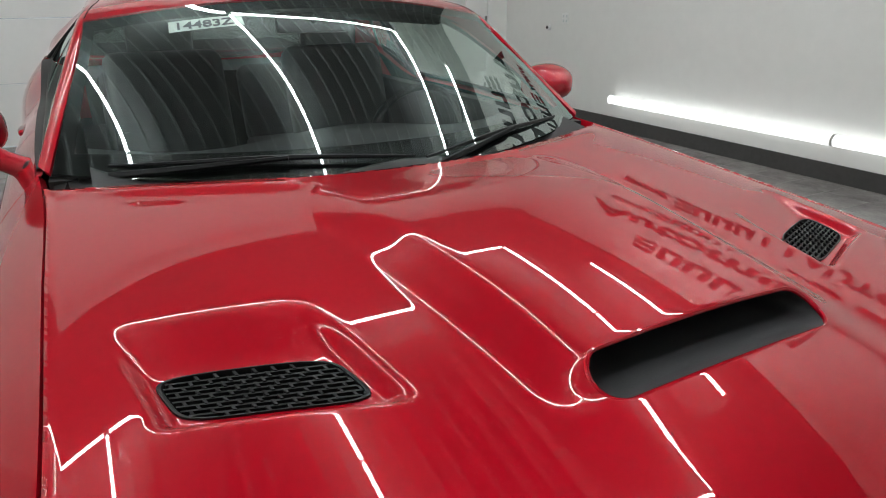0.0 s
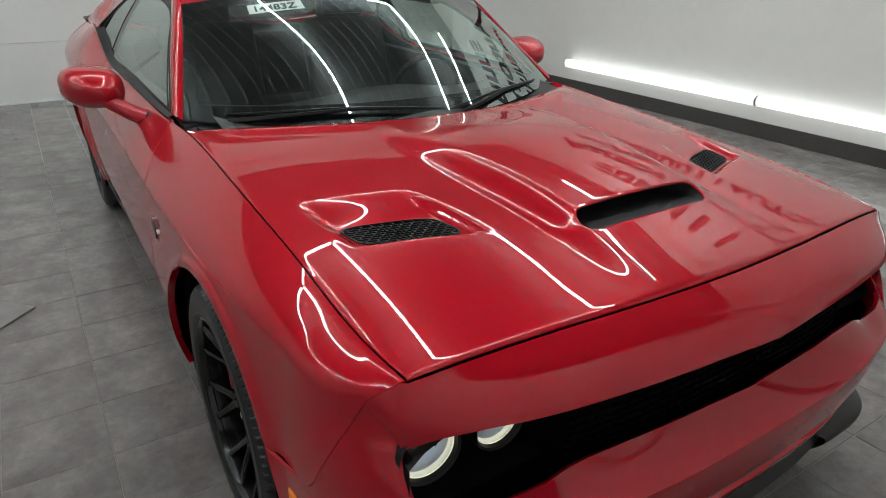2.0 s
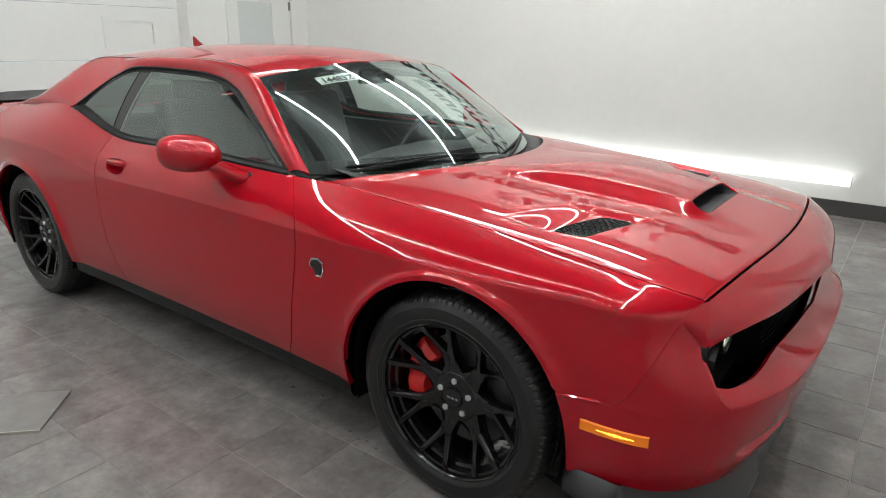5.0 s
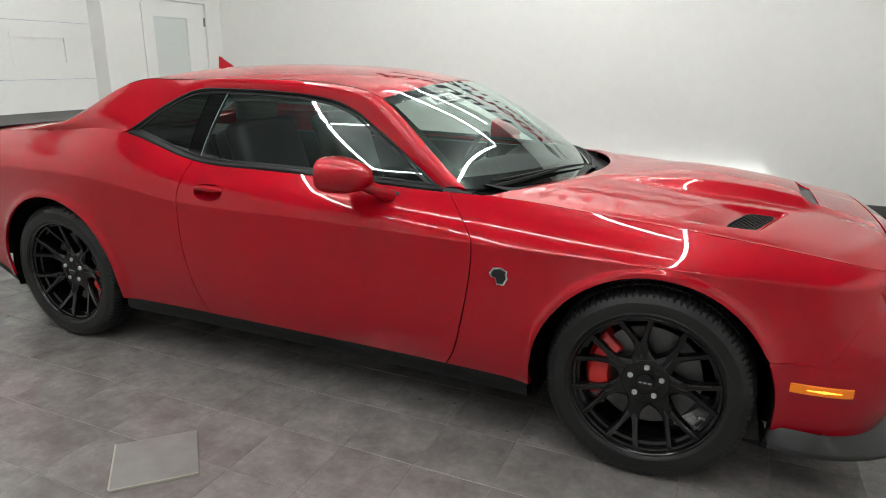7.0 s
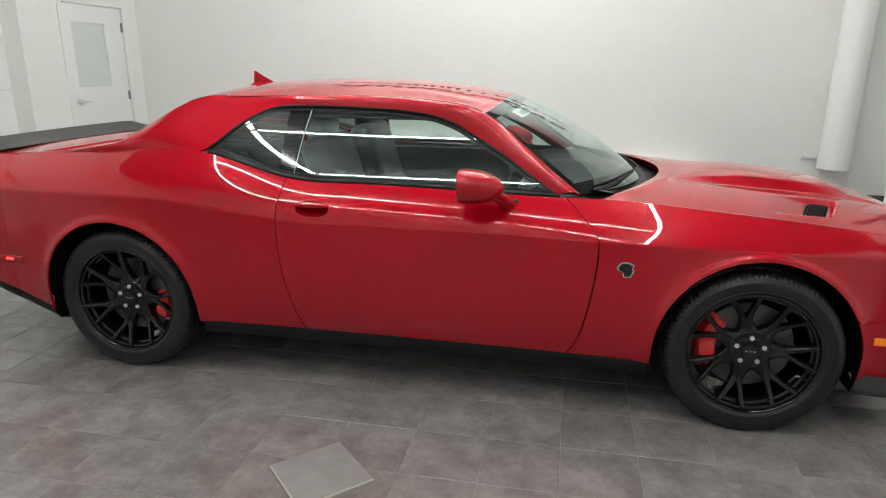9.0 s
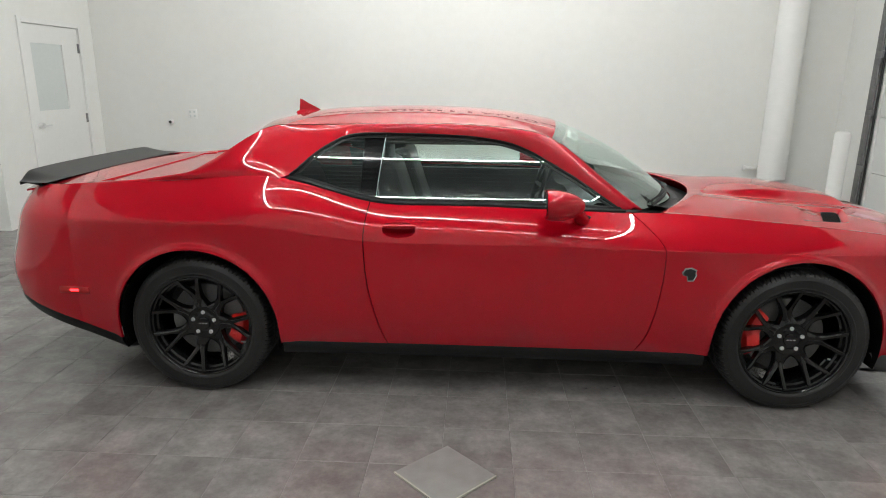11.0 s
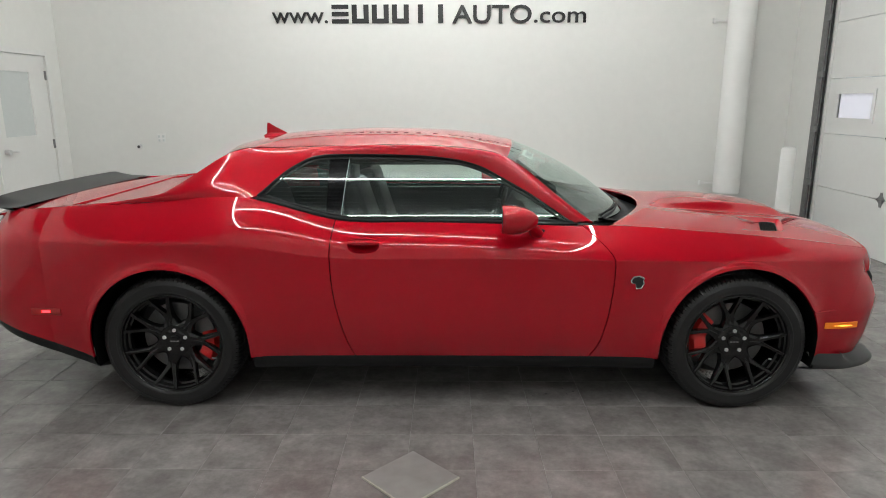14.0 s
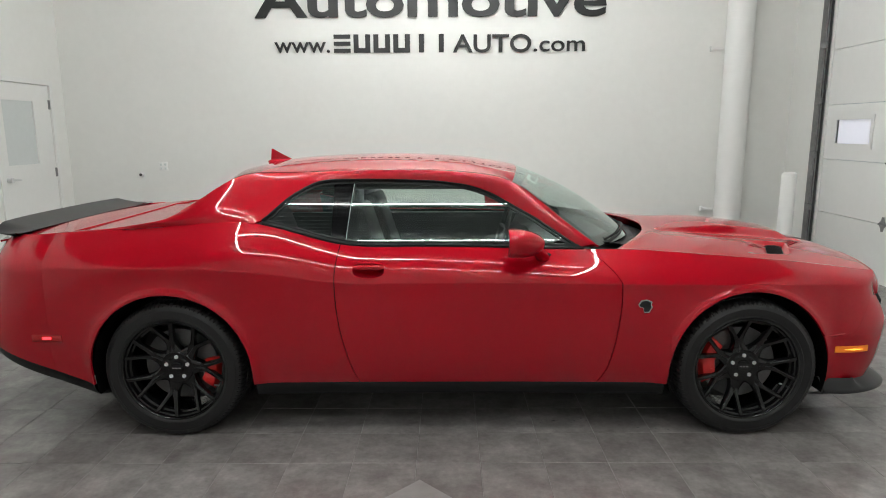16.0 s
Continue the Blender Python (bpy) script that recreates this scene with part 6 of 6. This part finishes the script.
# galvanised hinge plates on the joints of the overhead door
for k in (1, 2, 3, 4):
    z = k * GARAGE_R[3] / 5
    bm = bmesh.new()
    rings = []
    for x in (-0.024, -0.031):
        rings.append([bm.verts.new((x, 2.37 + 0.055 * a, z + 0.075 * b)) for a, b in ((1, 0.12), (0.45, 0.5), (0.25, 1), (-0.25, 1), (-0.45, 0.5), (-1, 0.12), (-1, -0.12), (-0.45, -0.5), (-0.25, -1), (0.25, -1), (0.45, -0.5), (1, -0.12))])
    for q in range(12):
        bm.faces.new((rings[0][q], rings[0][(q + 1) % 12], rings[1][(q + 1) % 12], rings[1][q]))
    bm.faces.new(rings[1])
    tube_between(bm, (-0.036, 2.32, z), (-0.036, 2.42, z), 0.010, 12)
    part("hinge", bm, TRACK, OVERHEAD, "galvanised hinge plate", smooth=False)

# power outlet and wall stop
outlet = empty("outlet", "white double power outlet on the wall", "outlet", at=(-3.74, WALL_Y, 1.125))
bm = bmesh.new()
box(bm, (-0.058, -0.008, -0.058), (0.058, 0.0, 0.058), 0.004)
part("plate", bm, PVC, outlet)
for x in (-0.027, 0.027):
    for z in (-0.025, 0.025):
        bm = bmesh.new()
        box(bm, (x - 0.013, -0.0105, z - 0.014), (x + 0.013, -0.007, z + 0.014), 0.002)
        part("socket", bm, FROST, outlet)
stop = empty("wall_stop", "round metal door stop on the wall", "door stop", at=(-4.03, WALL_Y, 1.02))
bm = bmesh.new()
tube_between(bm, (0, 0, 0), (0, -0.035, 0), 0.032, 20, 0.026)
part("cup", bm, STEEL, stop)
bm = bmesh.new()
tube_between(bm, (0, -0.035, 0), (0, -0.042, 0), 0.018, 16)
part("rubber", bm, BASE, stop, "black rubber pad")

# a loose floor tile lying askew
loose = empty("loose_tile", "light grey floor tile lying askew on the floor", "tile", at=(-0.19, -1.585, 0))
bm = bmesh.new()
box(bm, (-0.1475, -0.1475, 0.0), (0.1475, 0.1475, 0.009), 0.001, 1)
t = part("slab", bm, LOOSE, loose, smooth=False)
bm = bmesh.new()
box(bm, (0.1477, -0.1475, 0.001), (0.153, 0.1475, 0.0092))
box(bm, (-0.1475, -0.153, 0.001), (0.1475, -0.1477, 0.0092))
part("pale_edge", bm, EDGE, loose, "pale raw tile edge", smooth=False)
loose.rotation_euler = (0, 0, radians(-45))

# dirt that dropped on the floor beside the sill and the wheels
random.seed(11)
bm = bmesh.new()
for cx, cy, n, spread in ((0.85, -0.46, 5, 0.04), (0.66, -0.75, 7, 0.09), (1.05, -0.85, 4, 0.05), (0.45, -0.77, 3, 0.05), (-2.03, -0.56, 9, 0.07), (-2.15, -0.60, 5, 0.08)):
    for _ in range(n):
        x, y = cx + random.gauss(0, spread), cy + random.gauss(0, 0.025)
        r = random.uniform(0.002, 0.008)
        ring = [bm.verts.new((x + r * random.uniform(0.6, 1.7) * math.cos(a), y + r * random.uniform(0.5, 1.0) * math.sin(a), 0.0006)) for a in np.linspace(0, 2 * math.pi, 7)[:-1]]
        tip = bm.verts.new((x, y, r * 0.35))
        for i in range(6):
            bm.faces.new((ring[i], ring[(i + 1) % 6], tip))
crumbs = part("floor_dirt", bm, BASE, None, smooth=False)
tagged(crumbs, "dark crumbs of dirt on the grey floor tiles", "dirt", kind="stuff")

# ---- floor tiles, last ----
TS, JOINT = 0.307, 0.0024
X_OFF, Y_OFF = 0.0942, -1.213


def tile_mesh():
    bm = bmesh.new()
    h = TS / 2 - JOINT / 2
    lo = [bm.verts.new((x * h, y * h, -0.0022)) for x, y in ((-1, -1), (1, -1), (1, 1), (-1, 1))]
    k = h - 0.0015
    hi = [bm.verts.new((x * h, y * h, -0.0015)) for x, y in ((-1, -1), (1, -1), (1, 1), (-1, 1))]
    top = [bm.verts.new((x * k, y * k, 0.0)) for x, y in ((-1, -1), (1, -1), (1, 1), (-1, 1))]
    bm.faces.new(top)
    for a, b in ((lo, hi), (hi, top)):
        for i in range(4):
            bm.faces.new((a[i], a[(i + 1) % 4], b[(i + 1) % 4], b[i]))
    me = bpy.data.meshes.new("tile")
    bm.to_mesh(me)
    bm.free()
    me.materials.append(TILE)
    return me


TILE_ME = tile_mesh()
rest = []
count = 0
i0, i1 = int((WALL_L - X_OFF) / TS) - 1, int((WALL_R - X_OFF) / TS) + 1
j0, j1 = int((WALL_N - Y_OFF) / TS) - 1, int((WALL_Y - Y_OFF) / TS) + 1
for i in range(i0, i1 + 1):
    for j in range(j0, j1 + 1):
        x, y = X_OFF + (i + 0.5) * TS, Y_OFF + (j + 0.5) * TS
        if not (WALL_L - TS / 2 < x < WALL_R + TS / 2 and WALL_N - TS / 2 < y < WALL_Y + TS / 2):
            continue
        if -2.75 < x < 2.75 and -4.0 < y < -0.90 and count < 300 and not (WALL_L > x):
            ob = new("tile", TILE_ME)
            ob.location = (x, y, random.uniform(-0.0004, 0.0004))
            ob.parent = floor
            count += 1
        else:
            rest.append((x, y))
verts, faces = [], []
h, k = TS / 2 - JOINT / 2, TS / 2 - JOINT / 2 - 0.0015
for x, y in rest:
    n = len(verts)
    dz = random.uniform(-0.0004, 0.0004)
    verts += [(x + a * h, y + b * h, -0.004) for a, b in ((-1, -1), (1, -1), (1, 1), (-1, 1))]
    verts += [(x + a * k, y + b * k, dz) for a, b in ((-1, -1), (1, -1), (1, 1), (-1, 1))]
    faces.append((n + 4, n + 5, n + 6, n + 7))
    for q in range(4):
        r = (q + 1) % 4
        faces.append((n + q, n + r, n + 4 + r, n + 4 + q))
me = bpy.data.meshes.new("far_tiles")
me.from_pydata(verts, [], faces)
me.materials.append(TILE)
far = new("far_tiles", me)
far.parent = floor
tagged(far, kind="stuff")
